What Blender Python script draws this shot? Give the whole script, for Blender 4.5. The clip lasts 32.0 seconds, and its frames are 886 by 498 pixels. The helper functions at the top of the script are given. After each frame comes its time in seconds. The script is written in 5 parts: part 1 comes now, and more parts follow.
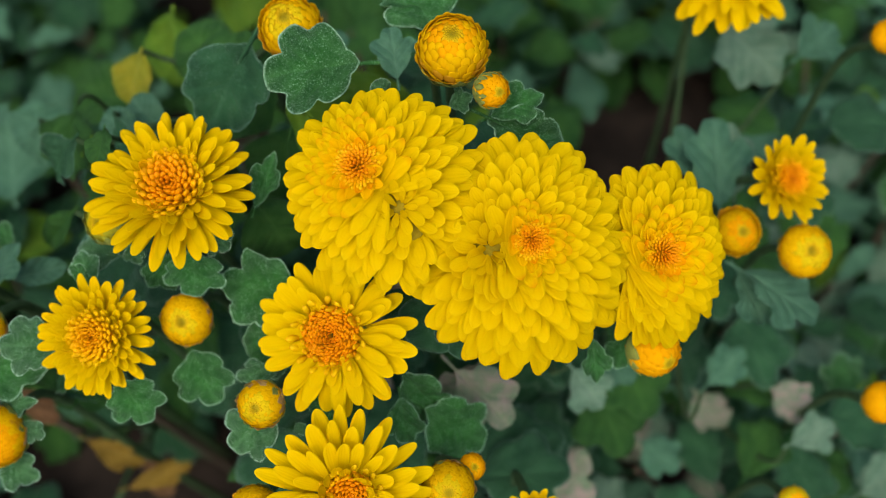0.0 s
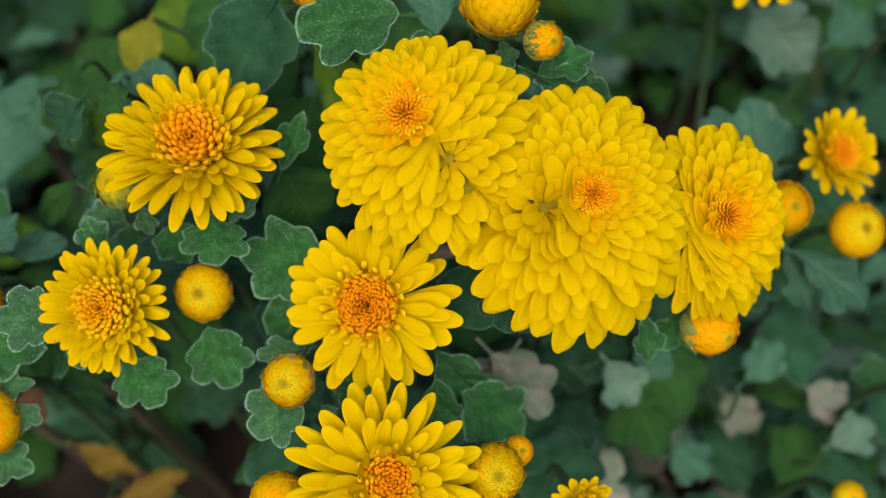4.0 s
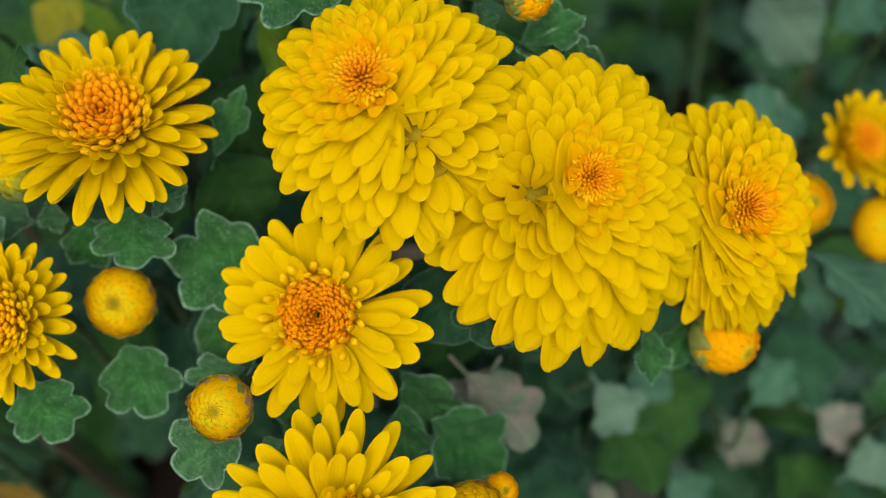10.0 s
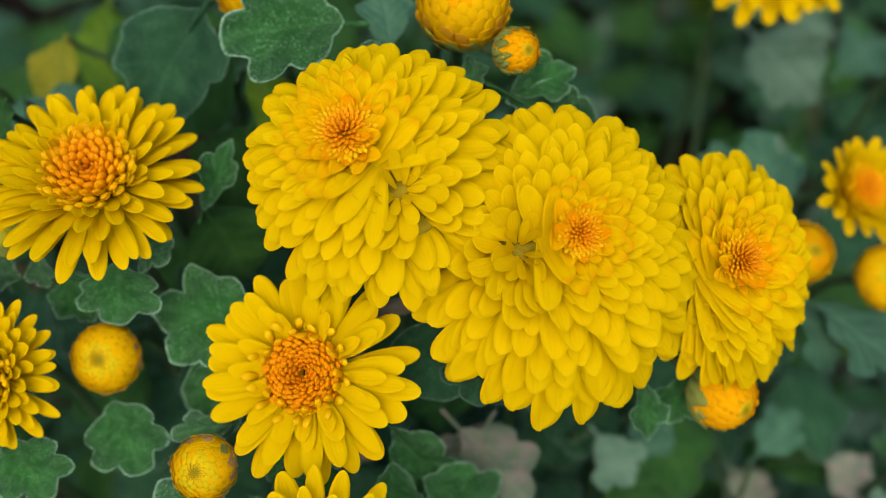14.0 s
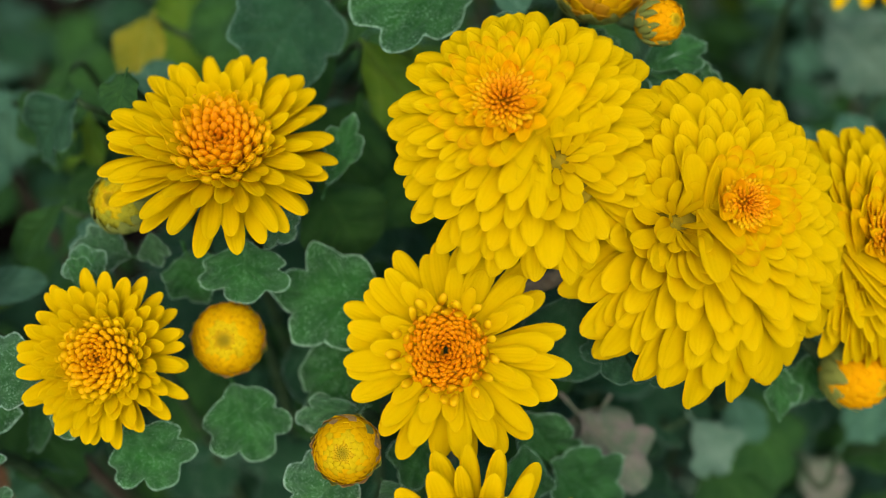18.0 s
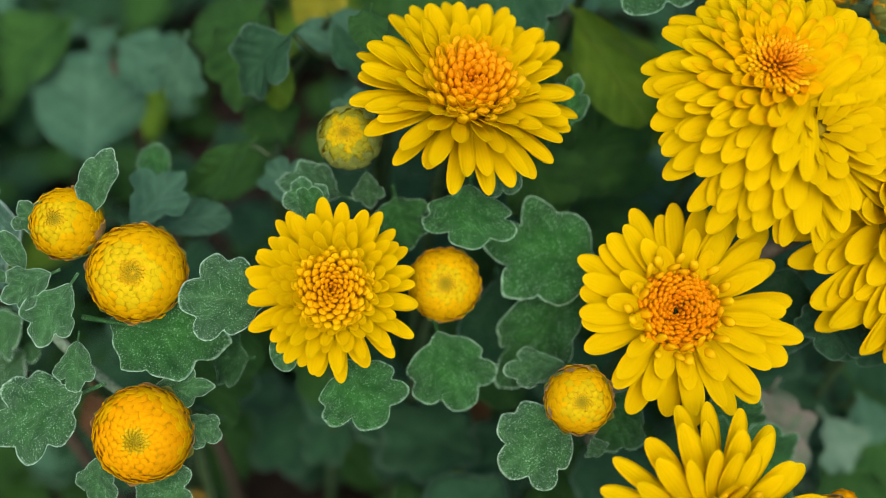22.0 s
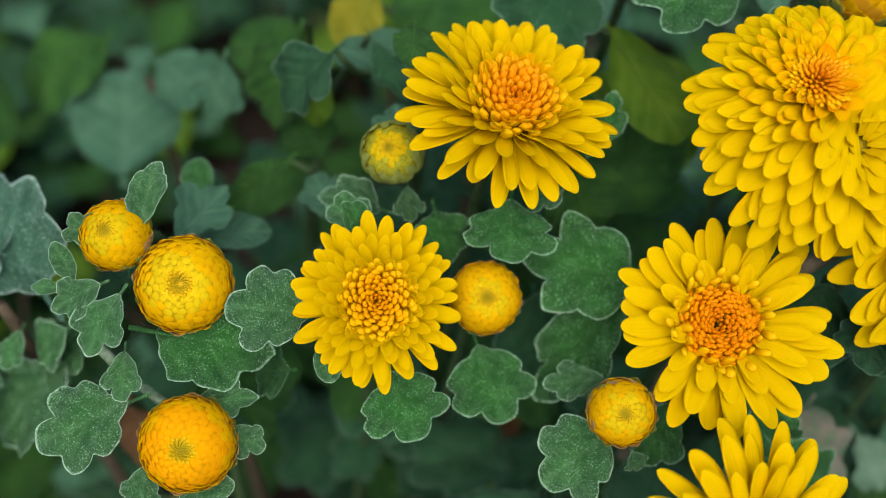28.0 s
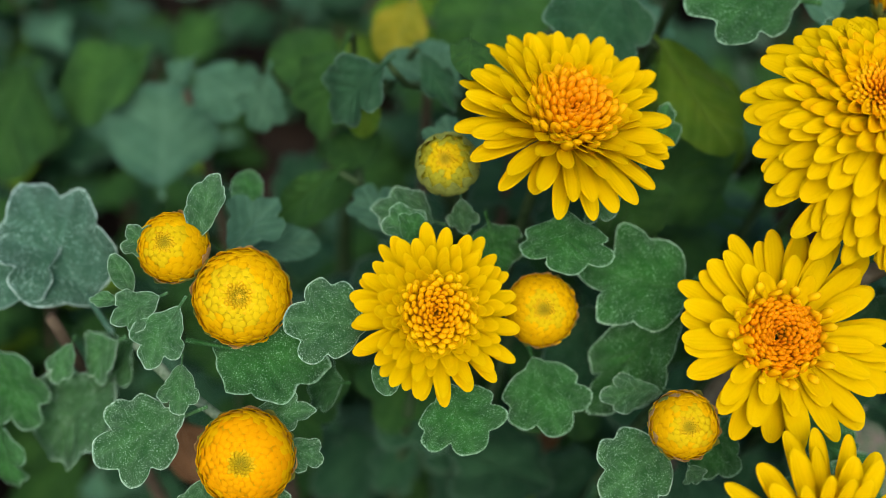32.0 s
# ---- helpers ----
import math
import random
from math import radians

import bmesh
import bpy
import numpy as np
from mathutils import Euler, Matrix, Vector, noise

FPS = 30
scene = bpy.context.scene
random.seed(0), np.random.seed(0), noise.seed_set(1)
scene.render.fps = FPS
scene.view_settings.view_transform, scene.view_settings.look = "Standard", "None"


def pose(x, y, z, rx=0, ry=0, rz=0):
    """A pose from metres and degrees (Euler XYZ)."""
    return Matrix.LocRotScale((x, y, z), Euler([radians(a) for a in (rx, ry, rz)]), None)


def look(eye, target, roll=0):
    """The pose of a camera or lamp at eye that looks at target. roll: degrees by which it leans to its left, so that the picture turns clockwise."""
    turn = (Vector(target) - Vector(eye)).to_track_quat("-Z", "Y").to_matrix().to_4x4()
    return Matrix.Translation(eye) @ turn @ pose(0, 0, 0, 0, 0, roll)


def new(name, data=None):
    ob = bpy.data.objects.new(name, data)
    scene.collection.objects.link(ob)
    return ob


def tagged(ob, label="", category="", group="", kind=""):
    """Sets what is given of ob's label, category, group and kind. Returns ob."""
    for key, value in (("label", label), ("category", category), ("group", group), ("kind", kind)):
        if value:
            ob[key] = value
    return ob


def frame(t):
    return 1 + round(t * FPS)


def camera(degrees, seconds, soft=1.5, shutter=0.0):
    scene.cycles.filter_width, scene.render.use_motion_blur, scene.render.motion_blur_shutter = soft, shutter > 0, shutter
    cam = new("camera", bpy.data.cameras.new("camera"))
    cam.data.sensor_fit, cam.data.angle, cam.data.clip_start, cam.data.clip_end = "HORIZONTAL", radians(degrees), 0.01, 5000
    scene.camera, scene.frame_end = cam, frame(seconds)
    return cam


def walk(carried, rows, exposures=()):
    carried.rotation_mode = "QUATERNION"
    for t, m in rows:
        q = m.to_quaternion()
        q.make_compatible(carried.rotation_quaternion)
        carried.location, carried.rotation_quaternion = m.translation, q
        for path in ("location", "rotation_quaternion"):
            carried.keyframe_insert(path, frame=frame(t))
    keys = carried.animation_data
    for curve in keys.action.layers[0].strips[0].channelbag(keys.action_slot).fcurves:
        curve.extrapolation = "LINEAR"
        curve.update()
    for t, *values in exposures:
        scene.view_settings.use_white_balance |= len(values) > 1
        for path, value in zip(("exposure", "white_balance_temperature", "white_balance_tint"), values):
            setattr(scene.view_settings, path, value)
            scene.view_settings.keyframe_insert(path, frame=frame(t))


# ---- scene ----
cam = camera(51.8, 32.0, soft=0.65)
PATH = [
    (0, (0.01399, 0.01027, 0.44947), (0.00247, 0.08836, 0.26571), -7.978),
    (0.5, (0.01125, 0.00755, 0.44143), (0.00083, 0.08631, 0.25789), -7.098),
    (1, (0.00337, 0.00315, 0.42928), (-0.00609, 0.08249, 0.24594), -6.355),
    (1.5, (-0.00624, 0.00074, 0.42629), (-0.01430, 0.08074, 0.24316), -5.179),
    (2, (-0.01040, -0.00076, 0.42784), (-0.01696, 0.08290, 0.24629), -3.831),
    (2.5, (-0.01076, -0.00086, 0.42900), (-0.01560, 0.08417, 0.24804), -2.731),
    (3, (-0.00988, -0.00006, 0.42841), (-0.01366, 0.08602, 0.24792), -2.178),
    (3.5, (-0.00559, -0.00124, 0.42757), (-0.00912, 0.08621, 0.24774), -2.074),
    (5.5, (-0.00907, -0.00166, 0.42298), (-0.01064, 0.08756, 0.24399), -0.985),
    (6, (-0.01606, 0.00042, 0.42265), (-0.01641, 0.08939, 0.24353), -0.324),
    (6.5, (-0.01553, -0.00025, 0.42113), (-0.01490, 0.09013, 0.24272), 0.276),
    (7, (-0.01490, 0.00150, 0.42117), (-0.01280, 0.09249, 0.24309), 1.025),
    (7.5, (-0.01494, 0.00065, 0.42081), (-0.01307, 0.09164, 0.24272), 0.863),
    (8, (-0.01548, -0.00276, 0.42167), (-0.01364, 0.08867, 0.24380), 0.714),
    (8.5, (-0.00504, -0.00442, 0.41919), (-0.00467, 0.08883, 0.24226), -0.094),
    (9, (-0.00500, -0.00175, 0.41007), (-0.00343, 0.09185, 0.23333), 0.563),
    (9.5, (-0.00295, -0.00058, 0.39826), (-0.00211, 0.09415, 0.22212), 0.255),
    (10, (-0.00584, 0.00901, 0.39296), (-0.00228, 0.10263, 0.21626), 1.761),
    (10.5, (-0.01150, 0.01398, 0.39208), (-0.00709, 0.11066, 0.21707), 2.065),
    (11, (-0.00959, 0.01736, 0.39221), (-0.00696, 0.11410, 0.21718), 1.217),
    (11.5, (-0.00614, 0.01493, 0.39219), (-0.00448, 0.11337, 0.21810), 0.672),
    (12, (-0.00405, 0.01502, 0.39245), (-0.00366, 0.11478, 0.21911), -0.068),
    (12.5, (-0.01101, 0.01663, 0.39145), (-0.01009, 0.11649, 0.21816), 0.134),
    (13, (-0.00628, 0.01710, 0.39177), (-0.00527, 0.11647, 0.21820), 0.135),
    (13.5, (-0.00138, 0.01566, 0.39238), (-0.00110, 0.11514, 0.21887), -0.256),
    (15.5, (-0.00032, 0.01166, 0.39254), (-0.00002, 0.11383, 0.22061), -0.330),
    (16, (-0.00544, 0.01151, 0.38868), (-0.00385, 0.11413, 0.21702), 0.278),
    (16.5, (-0.01020, 0.01298, 0.38627), (-0.00852, 0.11381, 0.21356), 0.285),
    (17, (-0.01218, 0.01284, 0.38505), (-0.00945, 0.11361, 0.21231), 0.817),
    (17.5, (-0.01229, 0.01349, 0.38462), (-0.00935, 0.11377, 0.21160), 0.929),
    (18, (-0.03224, 0.01150, 0.38500), (-0.02487, 0.11294, 0.21280), 3.158),
    (18.5, (-0.04801, 0.00968, 0.38616), (-0.02962, 0.11084, 0.21462), 8.412),
    (19, (-0.05655, 0.00612, 0.38381), (-0.03604, 0.10871, 0.21335), 9.418),
    (19.5, (-0.06308, 0.00185, 0.38024), (-0.04240, 0.10571, 0.21058), 9.711),
    (20, (-0.07183, -0.00210, 0.37527), (-0.04941, 0.10426, 0.20738), 10.687),
    (20.5, (-0.07154, -0.00269, 0.37522), (-0.05061, 0.10438, 0.20760), 11.336),
    (21, (-0.08573, -0.00120, 0.37559), (-0.06483, 0.10558, 0.20778), 13.122),
    (21.5, (-0.08418, -0.00171, 0.37371), (-0.06573, 0.10573, 0.20604), 12.609),
    (22, (-0.08318, 0.00051, 0.37477), (-0.06396, 0.10631, 0.20614), 13.317),
    (22.5, (-0.08412, -0.00114, 0.37511), (-0.06430, 0.10603, 0.20741), 13.504),
    (23, (-0.08549, -0.00057, 0.37678), (-0.06658, 0.10596, 0.20858), 13.312),
    (23.5, (-0.08458, -0.00078, 0.37600), (-0.06619, 0.10718, 0.20865), 13.007),
    (24, (-0.08382, -0.00151, 0.37583), (-0.06546, 0.10755, 0.20919), 12.911),
    (24.5, (-0.08359, -0.00202, 0.37618), (-0.06584, 0.10686, 0.20935), 12.581),
    (25, (-0.08122, -0.00244, 0.37605), (-0.06346, 0.10710, 0.20966), 12.572),
    (25.5, (-0.08467, -0.00378, 0.37512), (-0.06692, 0.10698, 0.20954), 12.423),
    (27.5, (-0.08791, -0.00293, 0.37516), (-0.07089, 0.10782, 0.20950), 12.367),
    (28, (-0.08927, -0.00213, 0.37470), (-0.07227, 0.10788, 0.20854), 12.320),
    (28.5, (-0.09017, -0.00154, 0.37495), (-0.07303, 0.10791, 0.20843), 12.521),
    (29, (-0.09112, -0.00531, 0.37557), (-0.07452, 0.10561, 0.20998), 12.009),
    (29.5, (-0.08712, -0.00724, 0.37703), (-0.07236, 0.10368, 0.21126), 11.385),
    (30, (-0.08515, -0.00894, 0.37700), (-0.06933, 0.10429, 0.21290), 11.585),
    (30.5, (-0.08694, -0.00783, 0.37789), (-0.07067, 0.10516, 0.21367), 11.787),
    (31, (-0.08868, -0.00689, 0.37626), (-0.07282, 0.10713, 0.21272), 11.496),
    (31.5, (-0.09380, -0.00383, 0.37465), (-0.07779, 0.10866, 0.21006), 11.678),
    (32, (-0.09935, -0.00204, 0.37292), (-0.08279, 0.11016, 0.20819), 11.958),
]
walk(cam, [(t, look(eye, target, roll)) for t, eye, target, roll in PATH], [(0, 0.94, 6500, 10), (8, 0.92, 6500, 10), (10, 0.87, 6500, 10), (18, 0.87, 6500, 10), (20, 0.95, 6500, 10), (23, 1.0, 6500, 10), (32, 1.03, 6500, 10)])

# depth of field of a phone held close
cam.data.dof.use_dof = True
cam.data.dof.aperture_fstop = 7.5

# ---- light: overcast sky ----
world = bpy.data.worlds.new("overcast_sky")
scene.world = world
world.use_nodes = True
wn = world.node_tree
sky = wn.nodes.new("ShaderNodeTexSky")
sky.sky_type = "NISHITA"
sky.sun_disc = False
sky.sun_elevation = radians(58)
sky.sun_rotation = radians(200)
sky.dust_density = 4.0
wn.links.new(sky.outputs[0], wn.nodes["Background"].inputs[0])
wn.nodes["Background"].inputs[1].default_value = 0.135
sun = new("sun", bpy.data.lights.new("sun", "SUN"))
sun.data.energy = 1.05
sun.data.angle = radians(55)
sun.data.color = (1.0, 0.98, 0.94)
sun.matrix_world = look((0.15, -0.3, 1.6), (0.0, 0.06, 0.2))


# ---- materials ----
def mat(name):
    m = bpy.data.materials.new(name)
    m.use_nodes = True
    nt = m.node_tree
    return m, nt, nt.nodes["Principled BSDF"], nt.nodes["Material Output"]


def node(nt, kind, **values):
    n = nt.nodes.new(kind)
    for key, value in values.items():
        n.inputs[key].default_value = value
    return n


def ramp(nt, source, stops):
    n = nt.nodes.new("ShaderNodeValToRGB")
    e = n.color_ramp.elements
    while len(e) < len(stops):
        e.new(0.5)
    for el, (at, col) in zip(e, stops):
        el.position = at
        el.color = (*col, 1) if len(col) == 3 else col
    nt.links.new(source, n.inputs[0])
    return n.outputs[0]


def mixc(nt, fac, a, b, mode="MIX"):
    n = nt.nodes.new("ShaderNodeMix")
    n.data_type = "RGBA"
    n.blend_type = mode
    for sock, v in ((n.inputs[0], fac), (n.inputs[6], a), (n.inputs[7], b)):
        if hasattr(v, "is_linked"):
            nt.links.new(v, sock)
        elif sock == n.inputs[0]:
            sock.default_value = v
        else:
            sock.default_value = (*v, 1)
    return n.outputs[2]


def maths(nt, op, a, b=0.0, clamp=False):
    n = nt.nodes.new("ShaderNodeMath")
    n.operation = op
    n.use_clamp = clamp
    for sock, v in ((n.inputs[0], a), (n.inputs[1], b)):
        if hasattr(v, "is_linked"):
            nt.links.new(v, sock)
        else:
            sock.default_value = v
    return n.outputs[0]


def attr(nt, name):
    n = nt.nodes.new("ShaderNodeAttribute")
    n.attribute_name = name
    return n.outputs["Fac"]


def objrand(nt):
    return nt.nodes.new("ShaderNodeObjectInfo").outputs["Random"]


def tex(nt, scale, detail=3.0, rough=0.55):
    n = node(nt, "ShaderNodeTexNoise", Scale=scale, Detail=detail, Roughness=rough)
    c = nt.nodes.new("ShaderNodeTexCoord")
    nt.links.new(c.outputs["Object"], n.inputs["Vector"])
    return n.outputs["Fac"]


def bump(nt, height, strength, distance, bsdf):
    n = node(nt, "ShaderNodeBump", Strength=strength, Distance=distance)
    nt.links.new(height, n.inputs["Height"])
    nt.links.new(n.outputs[0], bsdf.inputs["Normal"])
    return n.outputs[0]


def thin(nt, bsdf, out, colour, share):
    """Lets light through a thin petal or leaf."""
    tr = nt.nodes.new("ShaderNodeBsdfTranslucent")
    nt.links.new(colour, tr.inputs[0])
    mx = nt.nodes.new("ShaderNodeMixShader")
    mx.inputs[0].default_value = share
    nt.links.new(bsdf.outputs[0], mx.inputs[1])
    nt.links.new(tr.outputs[0], mx.inputs[2])
    nt.links.new(mx.outputs[0], out.inputs[0])


def petal_material(name, base, middle, tip, share=0.42, rough=0.55):
    m, nt, b, out = mat(name)
    along, across = attr(nt, "along"), attr(nt, "across")
    col = ramp(nt, along, [(0.0, base), (0.45, middle), (0.86, middle), (1.0, tip)])
    col = mixc(nt, maths(nt, "MULTIPLY", objrand(nt), 0.35), col, tuple(c * k for c, k in zip(middle, (0.97, 0.90, 0.6))))
    grain = tex(nt, 7.0, 4.0)
    col = mixc(nt, maths(nt, "MULTIPLY", grain, 0.16), col, tuple(c * 0.85 for c in middle))
    nt.links.new(col, b.inputs["Base Color"])
    b.inputs["Roughness"].default_value = rough
    b.inputs["Specular IOR Level"].default_value = 0.0
    ridge = maths(nt, "SINE", maths(nt, "MULTIPLY", across, 17.0))
    bump(nt, maths(nt, "ADD", maths(nt, "MULTIPLY", ridge, 0.04), maths(nt, "MULTIPLY", grain, 0.5)), 0.14, 0.02, b)
    thin(nt, b, out, col, share)
    return m


petal_yellow = petal_material("petal_yellow", (0.62, 0.395, 0.002), (0.70, 0.482, 0.001), (0.72, 0.512, 0.003))
petal_gold = petal_material("petal_gold", (0.62, 0.40, 0.002), (0.68, 0.455, 0.001), (0.70, 0.475, 0.003))
petal_tinged = petal_material("petal_tinged", (0.68, 0.46, 0.003), (0.74, 0.50, 0.001), (0.66, 0.31, 0.003))
petal_flame = petal_material("petal_flame", (0.70, 0.40, 0.002), (0.76, 0.36, 0.001), (0.74, 0.28, 0.001))
petal_amber = petal_material("petal_amber", (0.70, 0.38, 0.001), (0.76, 0.44, 0.001), (0.76, 0.45, 0.001))
def floret_material(name, heart, ring, edge):
    """Disc florets: deeper orange in the heart, golden at the rim, each a little different."""
    m, nt, b, out = mat(name)
    col = ramp(nt, attr(nt, "heart"), [(0.0, heart), (0.62, ring), (1.0, edge)])
    each = nt.nodes.new("ShaderNodeNewGeometry").outputs["Random Per Island"]
    col = mixc(nt, maths(nt, "MULTIPLY", each, 0.16), col, edge)
    # darker foot paints shade between packed florets; the tip is browner
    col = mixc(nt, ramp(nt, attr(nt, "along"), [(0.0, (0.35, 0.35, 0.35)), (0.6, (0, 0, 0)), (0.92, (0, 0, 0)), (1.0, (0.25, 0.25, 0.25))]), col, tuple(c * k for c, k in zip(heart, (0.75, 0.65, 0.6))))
    nt.links.new(col, b.inputs["Base Color"])
    b.inputs["Roughness"].default_value = 0.5
    b.inputs["Specular IOR Level"].default_value = 0.08
    thin(nt, b, out, col, 0.3)
    return m


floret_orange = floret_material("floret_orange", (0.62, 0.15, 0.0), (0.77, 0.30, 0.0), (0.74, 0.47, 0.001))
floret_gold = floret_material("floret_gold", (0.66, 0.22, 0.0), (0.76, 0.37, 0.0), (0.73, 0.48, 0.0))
floret_bud = floret_material("floret_bud", (0.28, 0.23, 0.010), (0.46, 0.34, 0.006), (0.66, 0.43, 0.004))
bud_yellow = petal_material("bud_yellow", (0.50, 0.26, 0.002), (0.71, 0.42, 0.002), (0.73, 0.46, 0.003), 0.3, 0.42)
bud_orange = petal_material("bud_orange", (0.60, 0.26, 0.002), (0.76, 0.36, 0.002), (0.76, 0.40, 0.003), 0.3, 0.42)
bud_lime = petal_material("bud_lime", (0.38, 0.29, 0.006), (0.62, 0.45, 0.006), (0.66, 0.49, 0.010), 0.3, 0.45)
bud_green = petal_material("bud_green", (0.22, 0.24, 0.015), (0.38, 0.37, 0.025), (0.44, 0.40, 0.03), 0.3, 0.45)
bud_rust = petal_material("bud_rust", (0.42, 0.18, 0.01), (0.60, 0.31, 0.012), (0.64, 0.36, 0.02), 0.3, 0.45)


def leaf_material(name, dark, light, vein, down, share=0.18, downy=0.6, blotch=2.6):
    """Leaf with pale veins, downy rim and fine pale hairs."""
    m, nt, b, out = mat(name)
    big, fine = tex(nt, blotch, 5.0), tex(nt, 34.0, 4.0, 0.7)
    col = mixc(nt, ramp(nt, big, [(0.38, (0, 0, 0)), (0.62, (1, 1, 1))]), dark, light)
    col = mixc(nt, maths(nt, "MULTIPLY", objrand(nt), 0.6), col, tuple(c * 0.5 for c in dark))
    veins = ramp(nt, attr(nt, "vein"), [(0.0, (1, 1, 1)), (0.035, (0.45, 0.45, 0.45)), (0.10, (0, 0, 0))])
    col = mixc(nt, maths(nt, "MULTIPLY", veins, 0.40), col, vein)
    rim = ramp(nt, attr(nt, "rim"), [(0.0, (0, 0, 0)), (0.955, (0.04, 0.04, 0.04)), (0.995, (1, 1, 1))])
    rim = maths(nt, "MULTIPLY", rim, ramp(nt, tex(nt, 22.0, 4.0, 0.7), [(0.36, (0.2, 0.2, 0.2)), (0.58, (1, 1, 1))]))
    c = nt.nodes.new("ShaderNodeTexCoord")
    dots = None
    for size, core, edge, power in ((42.0, 0.16, 0.26, 1.0), (66.0, 0.17, 0.28, 0.7)):
        hairs = node(nt, "ShaderNodeTexVoronoi", Scale=size)
        nt.links.new(c.outputs["Object"], hairs.inputs["Vector"])
        one = ramp(nt, hairs.outputs["Distance"], [(0.0, (power,) * 3), (core, (power * 0.8,) * 3), (edge, (0, 0, 0))])
        dots = one if dots is None else maths(nt, "MAXIMUM", dots, one)
    streak = ramp(nt, tex(nt, 84.0, 3.0, 0.8), [(0.60, (0, 0, 0)), (0.65, (0.7, 0.7, 0.7))])
    dots = maths(nt, "MAXIMUM", dots, streak)
    patches = ramp(nt, tex(nt, 5.5, 6.0, 0.72), [(0.42, (0.16, 0.16, 0.16)), (0.64, (1, 1, 1))])
    border = ramp(nt, attr(nt, "rim"), [(0.70, (0, 0, 0)), (1.0, (1, 1, 1))])
    patches = maths(nt, "MAXIMUM", patches, border)
    fuzz = maths(nt, "MULTIPLY", maths(nt, "MULTIPLY", dots, patches), downy)
    fuzz = maths(nt, "MAXIMUM", fuzz, maths(nt, "MULTIPLY", rim, 0.85 * min(1.0, downy * 1.5) if downy > 0.45 else 0.06))
    fuzz = maths(nt, "MAXIMUM", fuzz, maths(nt, "MULTIPLY", patches, 0.008 * downy))
    col = mixc(nt, fuzz, col, down)
    nt.links.new(col, b.inputs["Base Color"])
    b.inputs["Roughness"].default_value = 0.5
    b.inputs["Specular IOR Level"].default_value = 0.08
    h = maths(nt, "ADD", maths(nt, "MULTIPLY", veins, -0.35), maths(nt, "ADD", maths(nt, "MULTIPLY", big, 0.8), maths(nt, "MULTIPLY", fine, 0.8)))
    bump(nt, h, 0.42, 0.035, b)
    thin(nt, b, out, col, share)
    return m


LEAF = {
    "green": leaf_material("leaf_green", (0.006, 0.048, 0.006), (0.020, 0.119, 0.013), (0.053, 0.165, 0.043), (0.445, 0.704, 0.475), 0.18, 0.62),
    "downy": leaf_material("leaf_downy", (0.008, 0.055, 0.010), (0.023, 0.119, 0.017), (0.085, 0.198, 0.076), (0.530, 0.770, 0.562), 0.15, 0.82),
    "blue": leaf_material("leaf_blue_green", (0.032, 0.106, 0.056), (0.072, 0.176, 0.095), (0.106, 0.220, 0.130), (0.254, 0.418, 0.346), 0.18, 0.35),
    "teal": leaf_material("leaf_teal_green", (0.013, 0.059, 0.028), (0.034, 0.116, 0.059), (0.085, 0.198, 0.130), (0.530, 0.726, 0.626), 0.15, 0.75),
    "pale": leaf_material("leaf_pale_green", (0.075, 0.165, 0.095), (0.160, 0.260, 0.165), (0.20, 0.30, 0.20), (0.34, 0.46, 0.38), 0.22, 0.35),
    "deep": leaf_material("leaf_deep_green", (0.014, 0.055, 0.012), (0.039, 0.114, 0.019), (0.046, 0.132, 0.028), (0.146, 0.246, 0.130), 0.22, 0.25),
    "dark": leaf_material("leaf_dark", (0.009, 0.043, 0.016), (0.023, 0.085, 0.030), (0.036, 0.104, 0.046), (0.182, 0.303, 0.223), 0.15, 0.5),
    "lime": leaf_material("leaf_lime", (0.060, 0.150, 0.012), (0.130, 0.23, 0.014), (0.16, 0.28, 0.04), (0.20, 0.30, 0.12), 0.35, 0.2),
    "yellow": leaf_material("leaf_yellowing", (0.20, 0.22, 0.012), (0.34, 0.30, 0.016), (0.30, 0.32, 0.05), (0.34, 0.36, 0.12), 0.35, 0.2),
    "pink": leaf_material("leaf_pinkish", (0.11, 0.19, 0.10), (0.33, 0.23, 0.22), (0.26, 0.30, 0.18), (0.46, 0.46, 0.40), 0.25, 0.4, 5.0),
    "ochre": leaf_material("leaf_ochre", (0.14, 0.085, 0.008), (0.22, 0.14, 0.015), (0.30, 0.2, 0.05), (0.3, 0.22, 0.08), 0.25, 0.15),
    "brown": leaf_material("leaf_withered", (0.09, 0.045, 0.018), (0.17, 0.085, 0.035), (0.16, 0.10, 0.05), (0.24, 0.17, 0.10), 0.2, 0.15),
}


def plain(name, a, b2, scale, rough, relief):
    m, nt, b, out = mat(name)
    n = tex(nt, scale, 5.0, 0.62)
    col = mixc(nt, ramp(nt, n, [(0.32, (0, 0, 0)), (0.68, (1, 1, 1))]), a, b2)
    col = mixc(nt, maths(nt, "MULTIPLY", objrand(nt), 0.35), col, tuple(c * 0.6 for c in a))
    nt.links.new(col, b.inputs["Base Color"])
    b.inputs["Roughness"].default_value = rough
    b.inputs["Specular IOR Level"].default_value = 0.06
    bump(nt, n, 0.6, relief, b)
    return m


